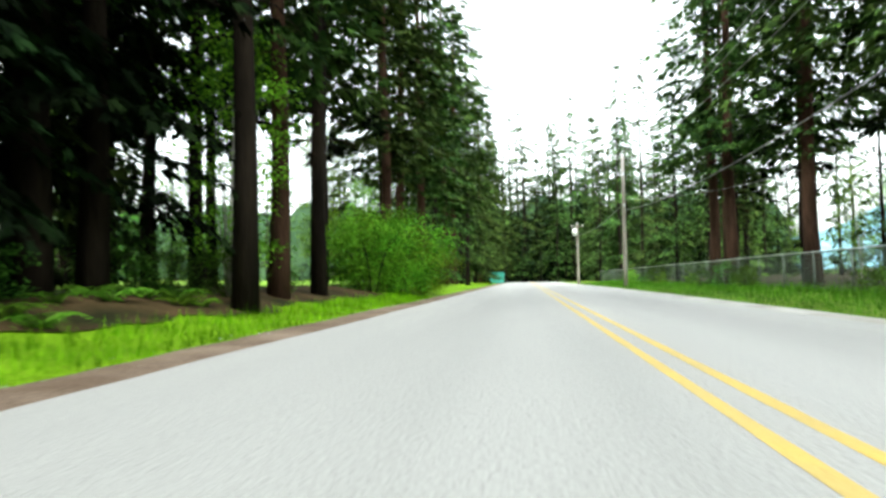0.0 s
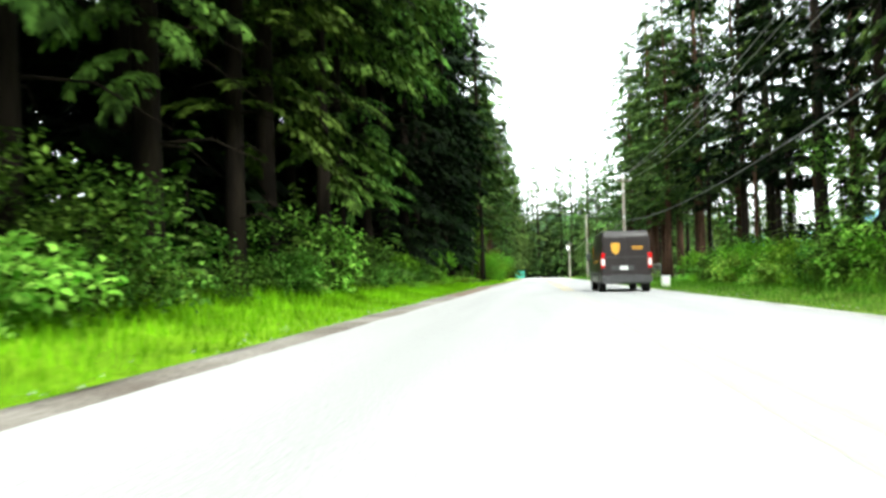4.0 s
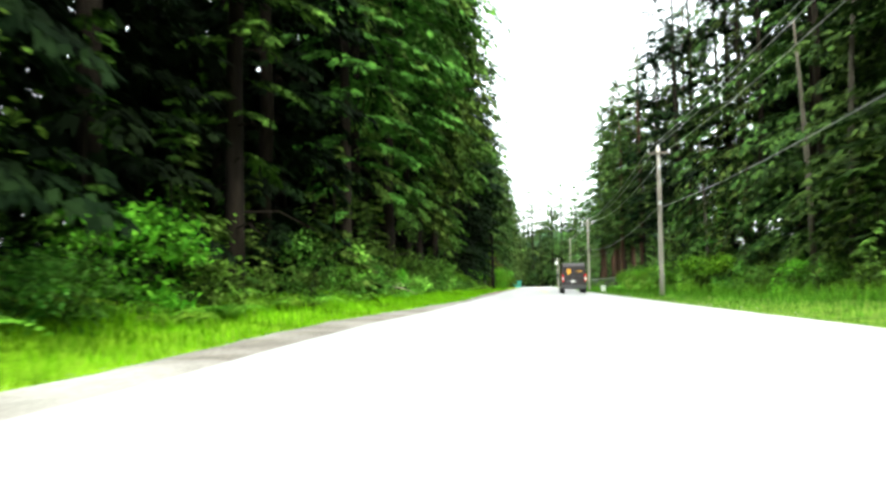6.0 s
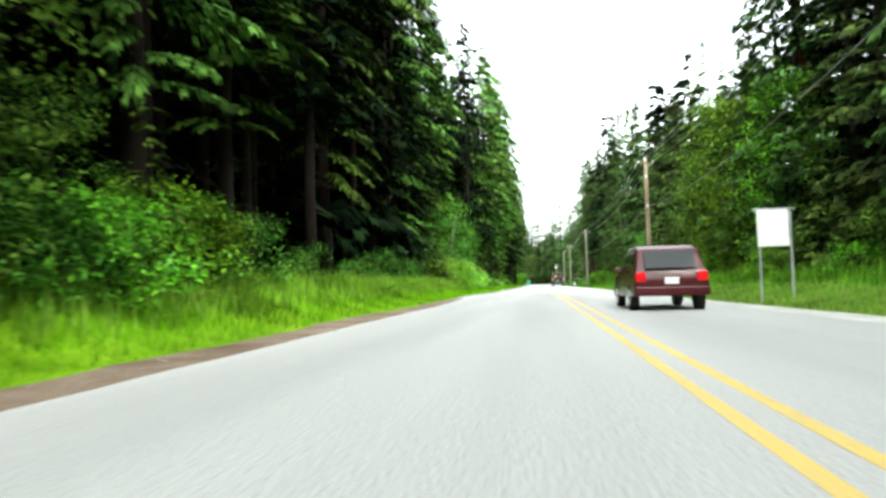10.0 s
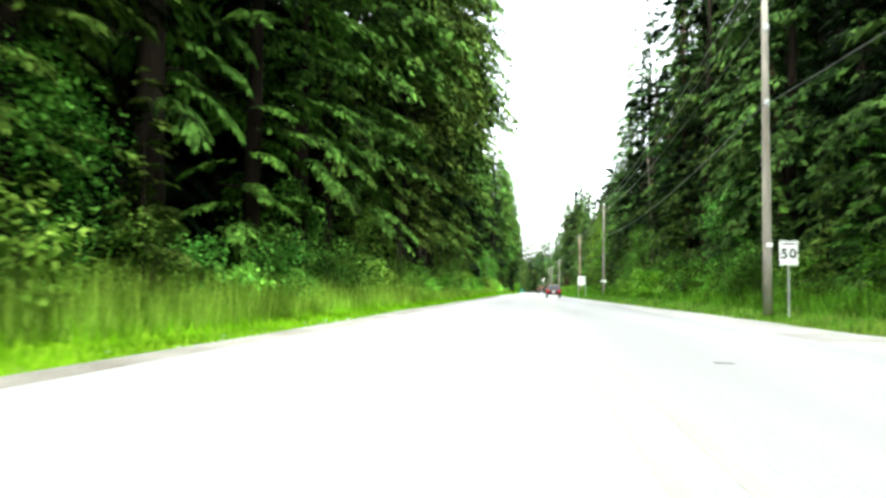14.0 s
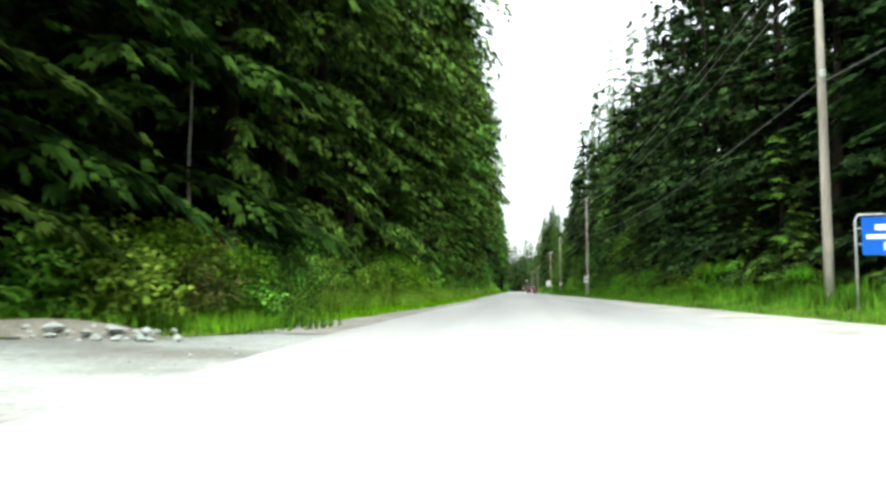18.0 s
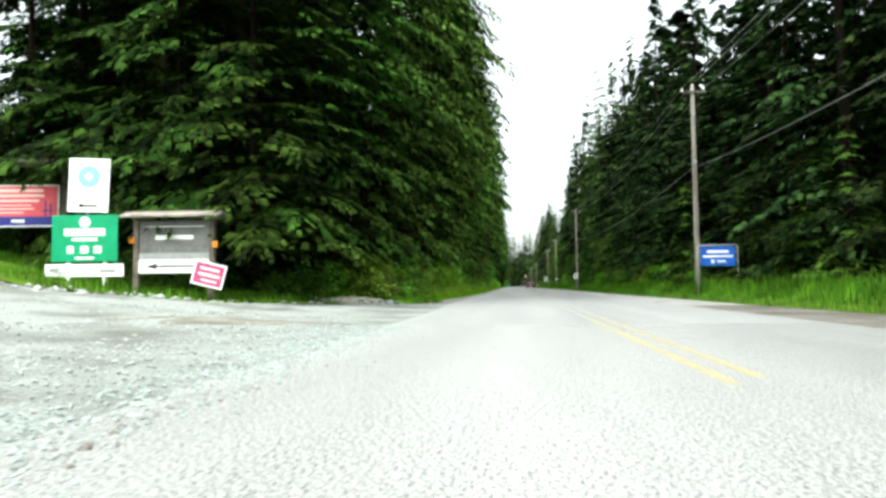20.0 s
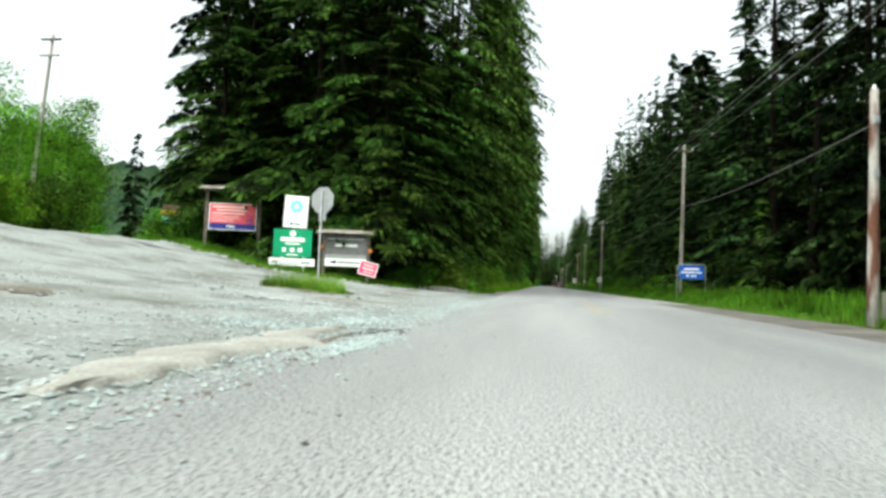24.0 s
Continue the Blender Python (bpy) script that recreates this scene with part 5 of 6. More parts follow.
def utility_pole(x, y, base, top, r=0.15, mat=POLEWOOD, arm=0.0, lean=(0.0, 0.0), label="weathered grey wooden utility pole on the grass verge"):
    e = thing("utility_pole", label, "utility pole", pose(x, y, base), "utility poles")
    h = top - base
    pts = [(lean[0] * k / 6, lean[1] * k / 6, h * k / 6 - 0.4 * (k == 0)) for k in range(7)]
    part("pole", tube(bmesh.new(), pts, [r * (1 - 0.055 * k) for k in range(7)], 14), mat, e, smooth=True)
    cap = cylinder(bmesh.new(), 0.07, 0.16, (lean[0], lean[1], h + 0.06), sides=12, r2=0.04)
    part("insulator", cap, LAMPGREY, e, "pale insulator cap")
    if arm:
        part("crossarm", boxed((arm, 0.1, 0.12), (lean[0], lean[1] - 0.14, h - 0.35), 0.012), TIMBER, e, "dark wooden crossarm")
        for sx in (-0.45, 0.45):
            part("insulator", cylinder(bmesh.new(), 0.045, 0.16, (lean[0] + sx * arm, lean[1] - 0.14, h - 0.2), sides=10, r2=0.03), LAMPGREY, e, "pale insulator")
    for zz in (0.62, 0.86):
        part("bracket", boxed((0.16, 0.06, 0.22), (lean[0] * zz, lean[1] * zz - r * 0.8, h * zz), 0.01), STEEL, e, "steel line bracket")
    return e


LINE = [(4.55, 105, 0.05, 6.6), (6.1, 81, 0.05, 9.6), (5.75, 33.4, 0.0, 8.7), (6.25, -11.9, 0.1, 8.7), (8.0, -62, 0.5, 10.8), (7.6, -106, 0.5, 10.9), (7.0, -163, 0.5, 11.2), (8.3, -220.7, 0.55, 11.7), (8.4, -287, 0.55, 11.5)]
POLES = {}
for k, (x, y, b, t) in enumerate(LINE):
    POLES[k] = utility_pole(x, y, b, t, 0.19 if k == 4 else 0.15, BROWNPOLE if k == 4 else POLEWOOD, 1.3 if k != 1 else 0.0, (-0.1 if k == 4 else 0.0, 0.0), "thick brown wooden utility pole above the grass" if k == 4 else "weathered grey wooden utility pole on the grass verge")
part("transformer", cylinder(bmesh.new(), 0.22, 0.75, (-0.3, -0.2, 5.6), sides=18), LAMPGREY, POLES[0], "pale grey transformer can", True)
part("plate", boxed((0.62, 0.03, 0.3), (0, -0.18, 1.55), 0.01), WHITE, POLES[5], "white metal plate")
part("plate", boxed((0.2, 0.03, 0.14), (0.02, -0.17, 1.9), 0.01), WHITE, POLES[6], "small white metal tag")
utility_pole(7.0, -254.0, 0.4, 6.5, 0.16, STUBWOOD, 0.0, (-0.05, 0), "short stub pole with grey weathering and reddish peeled patches")
e = thing("marker_post", "short grey wooden post in the grass", "post", pose(7.35, -253.8, 0.4))
part("post", boxed((0.1, 0.1, 0.75), (0, 0, 0.2), 0.012), POLEWOOD, e)
SIDE = utility_pole(-31.8, -238.5, 2.3, 14.2, 0.13, POLEWOOD, 1.3, (0.9, 0), "leaning grey wooden pole beside the side road")
part("crossarm", boxed((1.3, 0.1, 0.12), (0.85, -0.14, 10.6), 0.012), POLEWOOD, SIDE, "wooden crossarm")
utility_pole(-46.0, -216.0, 2.4, 11.0, 0.14, POLEWOOD, 0.0, (0.2, 0), "grey wooden pole beside the side road")


def span(a, b, sag, r):
    pts = []
    for k in range(13):
        u = k / 12
        pts.append((a[0] + (b[0] - a[0]) * u, a[1] + (b[1] - a[1]) * u, a[2] + (b[2] - a[2]) * u - sag * 4 * u * (1 - u)))
    return pts


for name, dx, drop, sag, r, label in (("power_line", -0.6, 0.12, 0.9, 0.015, "thin grey power line strung between the poles"), ("power_line", 0.6, 0.12, 0.95, 0.015, "thin grey power line strung between the poles"),
                                      ("power_line", 0.0, -0.15, 0.92, 0.015, "thin grey power line over the pole tops")):
    pts = []
    for (x0, y0, b0, t0), (x1, y1, b1, t1) in zip(LINE[1:], LINE[2:]):
        q = span((x0 + dx, y0, t0 - drop), (x1 + dx, y1, t1 - drop), sag, r)
        pts += q if not pts else q[1:]
    tagged(part(name, tube(bmesh.new(), pts, [r] * len(pts), 5), LINEGREY if name == "power_line" else CABLE), label, "overhead line", "overhead lines")
CABLE_AT = [(x - 0.16, y, t - d) for (x, y, _, t), d in zip(LINE[1:8], (4.0, 3.6, 3.6, 4.0, 3.6, 4.2, 4.6))] + [(6.95, -253.9, 5.55)]
pts = []
for a, c in zip(CABLE_AT, CABLE_AT[1:]):
    q = span(a, c, 0.35 if c[1] < -250 else 0.9, 0.024)
    pts += q if not pts else q[1:]
tagged(part("phone_cable", tube(bmesh.new(), pts, [0.019] * len(pts), 5), CABLE), "thick grey phone cable low on the poles", "overhead line", "overhead lines")
pts = span((5.95, 81, 6.0), (4.5, 105, 5.3), 0.5, 0.02)
tagged(part("phone_cable", tube(bmesh.new(), pts, [0.02] * 13, 5), CABLE), "grey cable to the far pole", "overhead line", "overhead lines")
pts = span((6.1, 81, 6.4), (19.0, 66.0, 8.0), 0.9, 0.02)
tagged(part("service_cable", tube(bmesh.new(), pts, [0.018] * 13, 5), CABLE), "service cable slung towards the trees", "overhead line", "overhead lines")

# ---- fence ----
FENCE_X, FY0, FY1, FH = 9.5, 39.0, 129.0, 1.45
fence = thing("chain_link_fence", "grey-green chain-link fence with steel posts", "fence", pose(FENCE_X, 0, 0.1))
n = int((FY1 - FY0) / 3)
post_mesh = mesh_of(cylinder(bmesh.new(), 0.032, FH + 0.3, (0, 0, FH / 2 - 0.1), sides=10), "post", FENCEWIRE, True)
for k in range(n + 1):
    ob = part("post", post_mesh, None, fence)
    ob.location = (0, FY0 + 3 * k, 0)
part("top_rail", tube(bmesh.new(), [(0, FY0 + 3 * k, FH + 0.01 * math.sin(k)) for k in range(n + 1)], [0.024] * (n + 1), 8), STEEL, fence)
wire_v, wire_f = [], []
for k in range(int((FY1 - FY0 + FH) / 0.11)):
    for sg in (1, -1):
        y0 = FY0 - (FH if sg > 0 else 0) + 0.11 * k
        a, b = np.array([0.03, y0, 0.03]), np.array([0.03, y0 + sg * FH, FH])
        if sg < 0:
            a, b = np.array([0.03, y0 + 0.0, 0.03]), np.array([0.03, y0 - FH, FH])
        if min(a[1], b[1]) < FY0 or max(a[1], b[1]) > FY1:
            continue
        w = np.array([0, 0.005, -0.005 * sg])
        i = len(wire_v)
        wire_v += [(a - w).tolist(), (a + w).tolist(), (b + w).tolist(), (b - w).tolist()]
        wire_f.append((i, i + 1, i + 2, i + 3))
tagged(part("wire_mesh", raw_mesh("wire_mesh", wire_v, wire_f, FENCEWIRE), None, fence, "woven wire mesh"), kind="stuff")

# ---- signs ----


def bars(parent, lines, mat, y=-0.012, name="lettering_bar"):
    """Rows of plain bars: centre x, centre z, width, height."""
    for x, z, w, h in lines:
        part(name, boxed((w, 0.006, h), (x, y, z)), mat, parent)


def panel(parent, name, w, h, x, z, mat, t=0.02, edge=None, label="", turn=0.0, y=0.0):
    ob = part(name, boxed((w, t, h), (0, 0, 0), 0.006), mat, parent, label)
    ob.matrix_basis = pose(x, y, z, 0, turn, 0)
    if edge:
        for sx, sz, bw, bh in ((0, h / 2, w + 0.05, 0.05), (0, -h / 2, w + 0.05, 0.05), (-w / 2, 0, 0.05, h), (w / 2, 0, 0.05, h)):
            part("border", boxed((bw, t + 0.012, bh), (sx, 0, sz)), edge, ob)
    return ob


def arrow(parent, x, z, length, thick, y):
    """A black arrow pointing to one end of a sign face."""
    part("arrow_shaft", boxed((length * 0.8, 0.006, thick), (x + 0.1 * length, y, z)), INK, parent)
    bm = bmesh.new()
    for yy in (y - 0.003, y + 0.003):
        bm.verts.new((x - 0.5 * length, yy, z)), bm.verts.new((x - 0.28 * length, yy, z + 1.6 * thick)), bm.verts.new((x - 0.28 * length, yy, z - 1.6 * thick))
    bm.verts.ensure_lookup_table()
    v = bm.verts
    for f in ((0, 1, 2), (3, 5, 4), (0, 3, 4, 1), (1, 4, 5, 2), (2, 5, 3, 0)):
        bm.faces.new([v[i] for i in f])
    part("arrow_head", bm, INK, parent)


def stake(parent, x, z0, z1, mat=TIMBER, w=0.1, y=0.07):
    return part("post", boxed((w, w, z1 - z0), (x, y, (z0 + z1) / 2), 0.01), mat, parent)


# speed limit
e = thing("speed_limit_sign", "white speed limit sign on a grey steel post", "road sign", pose(6.5, -166.3, 0.45))
part("post", boxed((0.05, 0.05, 2.1), (0, 0.035, 0.75), 0.008), STEEL, e)
face = panel(e, "face", 0.5, 0.7, 0, 1.5, WHITE, 0.008, label="white face with black numerals")
for ch, dx in (("5", -0.115), ("0", 0.105)):
    cu = bpy.data.curves.new("numeral", "FONT")
    cu.body, cu.size, cu.extrude, cu.align_x, cu.align_y = ch, 0.38, 0.002, "CENTER", "CENTER"
    cu.offset = 0.014
    tmp = new("numeral", cu)
    me = tmp.to_mesh()
    me = me.copy()
    bpy.data.objects.remove(tmp)
    me.materials.clear()
    me.materials.append(INK)
    ob = part("numeral", me, None, face)
    ob.matrix_basis = pose(dx, -0.008, -0.03, 90, 0, 0)
part("lettering_bar", boxed((0.34, 0.004, 0.05), (0, -0.006, 0.255)), INK, face)
for sx, sz, w, h in ((0, 0.325, 0.46, 0.012), (0, -0.325, 0.46, 0.012), (-0.225, 0, 0.012, 0.65), (0.225, 0, 0.012, 0.65)):
    part("border", boxed((w, 0.004, h), (sx, -0.005, sz)), INK, face)

# blank white board
e = thing("roadside_board", "blank white board on two grey posts", "road sign", pose(5.55, -99.5, 0.3))
panel(e, "board", 0.86, 1.05, 0, 1.85, WHITE, 0.03)
for sx in (-0.36, 0.5):
    stake(e, sx, -0.3, 2.35, STEEL, 0.06)
part("top_bar", boxed((1.15, 0.05, 0.06), (0.06, 0.06, 2.4), 0.008), STEEL, e)

# blue information sign
e = thing("information_sign", "blue road sign with white lettering on a bent steel frame", "road sign", pose(8.25, -224.6, 0.2, 0, 0, -4) @ Matrix.Diagonal((0.8, 1, 0.8, 1)))
panel(e, "face", 2.0, 1.2, 0, 2.35, BLUE, 0.03, label="blue sign face")
bars(e, [(0.0, 2.62, 1.25, 0.17), (0.0, 2.33, 1.75, 0.13), (-0.3, 2.02, 0.17, 0.24), (0.2, 2.02, 0.5, 0.12)], WHITE, -0.02)
frame_pts = [(-1.17, 0.03, -0.3), (-1.17, 0.03, 2.85), (-1.08, 0.03, 3.03), (1.08, 0.03, 3.03), (1.17, 0.03, 2.85), (1.17, 0.03, -0.3)]
part("bent_frame", tube(bmesh.new(), frame_pts, [0.035] * 6, 8), STEEL, e, smooth=True)
for sz in (2.1, 2.6):
    part("brace", boxed((2.34, 0.03, 0.04), (0, 0.035, sz)), STEEL, e)

# stop sign, seen from its back
e = thing("stop_sign", "stop sign seen from its bare grey back", "road sign", pose(-9.1, -252.6, 0.25, 0, 0, -17))
part("post", boxed((0.06, 0.05, 3.45), (0, -0.03, 1.54), 0.01), STEEL, e, "galvanised square post")
bm = bmesh.new()
bmesh.ops.create_cone(bm, cap_ends=True, segments=8, radius1=0.465, radius2=0.465, depth=0.006, matrix=pose(0, 0, 2.95, 90, 0, 0) @ pose(0, 0, 0, 0, 0, 22.5))
part("octagon", bm, SIGNBACK, e, "bare aluminium octagon back")
bm = bmesh.new()
bmesh.ops.create_cone(bm, cap_ends=True, segments=8, radius1=0.46, radius2=0.46, depth=0.003, matrix=pose(0, 0.006, 2.95, 90, 0, 0) @ pose(0, 0, 0, 0, 0, 22.5))
part("red_face", bm, RED, e, "red front face")
part("tab", boxed((0.3, 0.006, 0.24), (0.02, 0.0, 2.4), 0.003), SIGNBACK, e, "small grey tab plate")

# large advertising boards
G1 = float(land(-15.3, -239))
e = thing("development_sign", "white and green panels with a white banner on posts", "sign board", pose(-15.3, -239.0, G1, 0, 0, 6), "junction signs")
for sx in (-0.55, 0.62):
    stake(e, sx, -0.4, 2.2, WHITE, 0.1)
stake(e, 0.05, -0.4, 3.2, TIMBER, 0.1)
p = panel(e, "white_panel", 1.3, 1.72, 0.1, 3.2, WHITE, 0.025, label="white panel with a pale blue round mark", turn=2)
part("round_mark", cylinder(bmesh.new(), 0.36, 0.008, (0, -0.016, 0.28), (90, 0, 0), 16), CYAN, p)
part("diamond_mark", boxed((0.2, 0.006, 0.2), (0, -0.022, 0.28), 0, (0, 45, 0)), WHITE, p)
arrow(p, 0.0, -0.66, 0.62, 0.07, -0.016)
p = panel(e, "green_panel", 2.1, 1.5, 0, 1.5, GREEN, 0.03, label="green panel with white lettering")
bm = bmesh.new()
cylinder(bm, 0.17, 0.01, (0, -0.02, 0.52), (90, 0, 0), 20)
part("round_mark", bm, WHITE, p)
bars(p, [(0, 0.2, 1.3, 0.22), (0, -0.03, 0.8, 0.09), (-0.45, -0.36, 0.2, 0.22), (0, -0.36, 0.24, 0.22), (0.42, -0.36, 0.24, 0.22), (0, -0.63, 0.6, 0.07)], WHITE, -0.018)
p = panel(e, "white_banner", 2.5, 0.4, 0.0, 0.48, WHITE, 0.02, label="white banner with faint lettering")
bars(p, [(-0.35, 0.06, 1.5, 0.05), (0.75, -0.02, 0.5, 0.12), (-0.3, -0.08, 1.3, 0.05), (-0.95, 0.0, 0.3, 0.1)], SIGNBACK, -0.013)

# roofed notice boards


def shelter_roof(parent, w, z, depth, thick, tilt=0.0):
    bm = bmesh.new()
    for sg in (-1, 1):
        box(bm, (w, depth, thick), (0, sg * depth * 0.36, z), 0.01, (sg * -16, 0, 0))
    ob = part("roof", bm, POLEWOOD, parent, "weathered grey plank roof")
    part("ridge_board", boxed((w + 0.06, 0.12, 0.06), (0, 0, z + 0.1), 0.01), TIMBER, parent)
    return ob


G2 = float(land(-12.3, -239))
e = thing("notice_board", "grey roofed wooden notice board with a white banner", "notice board", pose(-12.3, -239.0, G2, 0, 0, 4), "junction signs")
for sx in (-1.2, 1.2):
    stake(e, sx, -0.5, 2.45, TIMBER, 0.16, 0.0)
shelter_roof(e, 3.1, 2.62, 0.55, 0.07)
p = panel(e, "board", 2.3, 1.35, 0, 1.75, GREYBOARD, 0.04, label="dark grey board with pale lettering")
bars(p, [(0, 0.16, 1.2, 0.13), (0, 0.5, 1.9, 0.03)], LAMPGREY, -0.024)
p = panel(e, "white_banner", 2.25, 0.42, 0.0, 1.0, WHITE, 0.02, label="white banner with a black arrow", y=-0.04)
arrow(p, -0.05, 0.0, 1.75, 0.06, -0.013)
part("grey_band", boxed((2.25, 0.02, 0.2), (0, 0, 0.315), 0.004), SIGNBACK, p, "pale grey strip above the banner")
bars(p, [(-0.1, 0.1, 1.1, 0.03), (0.1, -0.1, 1.2, 0.03)], SIGNBACK, -0.013)
for sx in (-1.32, 1.32):
    part("reflector", boxed((0.16, 0.04, 0.2), (sx, -0.1, 1.75 - 0.06 * sx), 0.02), AMBER, e, "amber reflector")

G3 = float(land(-21.0, -234.5))
e = thing("notice_board", "roofed wooden board with a red and blue poster", "notice board", pose(-21.0, -234.5, G3, 0, 0, 8), "junction signs")
for sx in (-1.65, 1.65):
    stake(e, sx, -0.5, 3.9, TIMBER, 0.18, 0.06)
shelter_roof(e, 4.0, 4.05, 0.6, 0.08)
p = panel(e, "poster", 2.9, 1.6, 0, 2.3, RED, 0.03, WHITE, "red poster with pale lettering and a blue foot")
part("blue_foot", boxed((2.86, 0.006, 0.36), (0, -0.019, -0.6)), NAVY, p, "navy blue band")
bars(p, [(-0.2, 0.6, 2.1, 0.12), (-0.05, 0.4, 1.9, 0.1), (-0.3, 0.2, 2.0, 0.09), (-0.45, 0.02, 1.7, 0.05), (-0.4, -0.12, 1.8, 0.05), (-0.6, -0.27, 1.4, 0.05)], PEACH, -0.019)
bars(p, [(0.95, -0.1, 0.06, 0.6), (1.15, -0.15, 0.06, 0.5), (1.03, -0.2, 0.4, 0.05)], NAVY, -0.021, "tower_mark")
bars(p, [(-0.1, -0.6, 0.5, 0.12)], LAMPGREY, -0.024)

e = thing("small_sign", "tilted pink sign with pale lettering on a stake", "sign board", pose(-10.9, -239.6, float(land(-10.9, -239.6)) + 0.1, 0, 0, 6), "junction signs")
stake(e, 0, -0.4, 0.9, TIMBER, 0.09)
p = panel(e, "face", 0.92, 0.68, 0, 0.72, PINK, 0.02, WHITE, "pink sign face", 14)
bars(p, [(0, 0.16, 0.6, 0.08), (0.02, -0.02, 0.66, 0.09), (0.05, -0.19, 0.5, 0.06)], PEACH, -0.013)

e = thing("small_sign", "striped red, orange and pale blue sign among the bushes", "sign board", pose(-27.2, -231.0, float(land(-27.2, -231.0)), 0, 0, 20), "junction signs")
for sx in (-0.5, 0.5):
    stake(e, sx, -0.4, 2.9, TIMBER, 0.1)
panel(e, "stripe_panel", 1.1, 0.36, 0, 2.75, BROWNPOLE, 0.03, label="red-brown panel")
panel(e, "stripe_panel", 1.25, 0.42, 0, 2.34, ORANGE, 0.03, label="orange panel")
panel(e, "stripe_panel", 1.15, 0.5, 0, 1.86, CYAN, 0.03, label="pale blue panel")

# small roadside boxes
e = thing("utility_box", "small pale utility box on the verge", "utility box", pose(5.6, 15.0, 0.0))
part("body", boxed((0.42, 0.36, 0.55), (0, 0, 0.26), 0.03), WHITE, e)
part("lid", boxed((0.46, 0.4, 0.07), (0, 0, 0.56), 0.02), LAMPGREY, e)
e = thing("teal_cabinet", "teal painted steel cabinet beside the far road", "cabinet", pose(-5.6, 140.0, 0.0))
part("body", boxed((2.2, 1.0, 1.7), (0, 0, 0.85), 0.04), TEAL, e)
part("lid", boxed((2.3, 1.1, 0.1), (0, 0, 1.74), 0.02), TEAL, e)
part("door", boxed((0.95, 0.03, 1.3), (-0.5, -0.51, 0.85), 0.01), TEAL, e)
part("door", boxed((0.95, 0.03, 1.3), (0.5, -0.51, 0.85), 0.01), TEAL, e)

# fallen branch and snag on the west side
e = thing("dead_snag", "broken dark dead snag with bare pale limbs among shrubs", "dead tree", pose(-8.3, -200.9, 0.3))
part("stem", tube(bmesh.new(), [(0, 0, -0.4), (0.06, 0.05, 0.9), (-0.04, 0.1, 1.9), (0.05, 0.05, 2.7), (0.02, 0.0, 3.1)], (0.36, 0.3, 0.27, 0.2, 0.05), 9), BARK, e, smooth=True)
for pts in (((0.0, 0.1, 2.5), (-0.25, -0.3, 3.2), (-0.3, -0.8, 3.7), (-0.5, -1.1, 4.1)), ((0.05, 0.0, 2.7), (0.1, 0.3, 3.3), (0.2, 0.35, 3.6)), ((0.0, 0.1, 2.2), (0.2, 0.5, 2.7), (0.1, 0.75, 3.1)),
            ((0.05, 0.1, 1.8), (0.3, 0.6, 2.2), (0.35, 0.7, 2.6)), ((0, 0, 2.4), (0.1, -0.5, 2.75), (0.2, -0.9, 2.8)), ((0.1, 0.2, 1.2), (0.35, 0.5, 1.7), (0.4, 0.55, 2.1))):
    part("broken_limb", tube(bmesh.new(), pts, [0.07 - 0.06 * k / (len(pts) - 1) for k in range(len(pts))], 6), DEADWOOD, e, smooth=True)
e = thing("thin_trunk", "thin pale birch trunk in the forest edge shade", "tree trunk", pose(-10.0, -225.4, 0.3))
part("stem", tube(bmesh.new(), [(0, 0, -0.3), (0.05, 0.06, 2.2), (-0.04, 0.1, 3.6), (0.06, 0.02, 5.5), (0.0, 0.1, 8.0)], (0.055, 0.05, 0.045, 0.035, 0.015), 7), PALEBARK, e, smooth=True)
e = thing("fallen_branch", "bare pale fallen branch lying at the grass edge", "branch", pose(-7.4, -22.6, 0.45))
part("stem", tube(bmesh.new(), [(-0.9, 0.2, 0.0), (-0.3, 0.0, 0.28), (0.4, -0.1, 0.22), (1.1, -0.3, -0.05)], (0.05, 0.04, 0.03, 0.01), 6), DEADWOOD, e, smooth=True)
part("side_twig", tube(bmesh.new(), [(-0.3, 0, 0.28), (0.2, 0.3, 0.42), (0.6, 0.4, 0.35)], (0.025, 0.018, 0.006), 5), DEADWOOD, e, smooth=True)

# ---- vehicles ----


def wheel(parent, x, y, r, w, out):
    tyre = part("wheel", cylinder(bmesh.new(), r, w, (x, y, r), (0, 90, 0), 28), RUBBER, parent, "black tyre", False)
    bm = cylinder(bmesh.new(), r * 0.62, 0.02, (x + out * (w / 2 + 0.006), y, r), (0, 90, 0), 24)
    rim = part("rim", bm, ALLOY if parent.name.startswith("car") else TRIM, tyre)
    bmh = cylinder(bmesh.new(), r * 0.16, 0.03, (x + out * (w / 2 + 0.02), y, r), (0, 90, 0), 12)
    part("hub_cap", bmh, TRIM, tyre)
    return tyre


def hull(profile, half, taper, bevel=0.05, z_tuck=0.0):
    """A body from a side outline (y, z), narrowed towards its top."""
    bm = bmesh.new()
    lo, hi = min(p[1] for p in profile), max(p[1] for p in profile)
    sides = []
    for sg in (-1, 1):
        sides.append([bm.verts.new((sg * half * (1 - taper * max(0, (z - lo) / (hi - lo)) ** 2), y, z)) for y, z in profile])
    bm.faces.new(sides[0])
    bm.faces.new(sides[1][::-1])
    n = len(profile)
    for k in range(n):
        bm.faces.new((sides[0][k], sides[0][(k + 1) % n], sides[1][(k + 1) % n], sides[1][k])[::-1])
    bmesh.ops.recalc_face_normals(bm, faces=bm.faces)
    bmesh.ops.bevel(bm, geom=list(bm.edges), offset=bevel, segments=3, affect="EDGES", profile=0.6)
    return bm


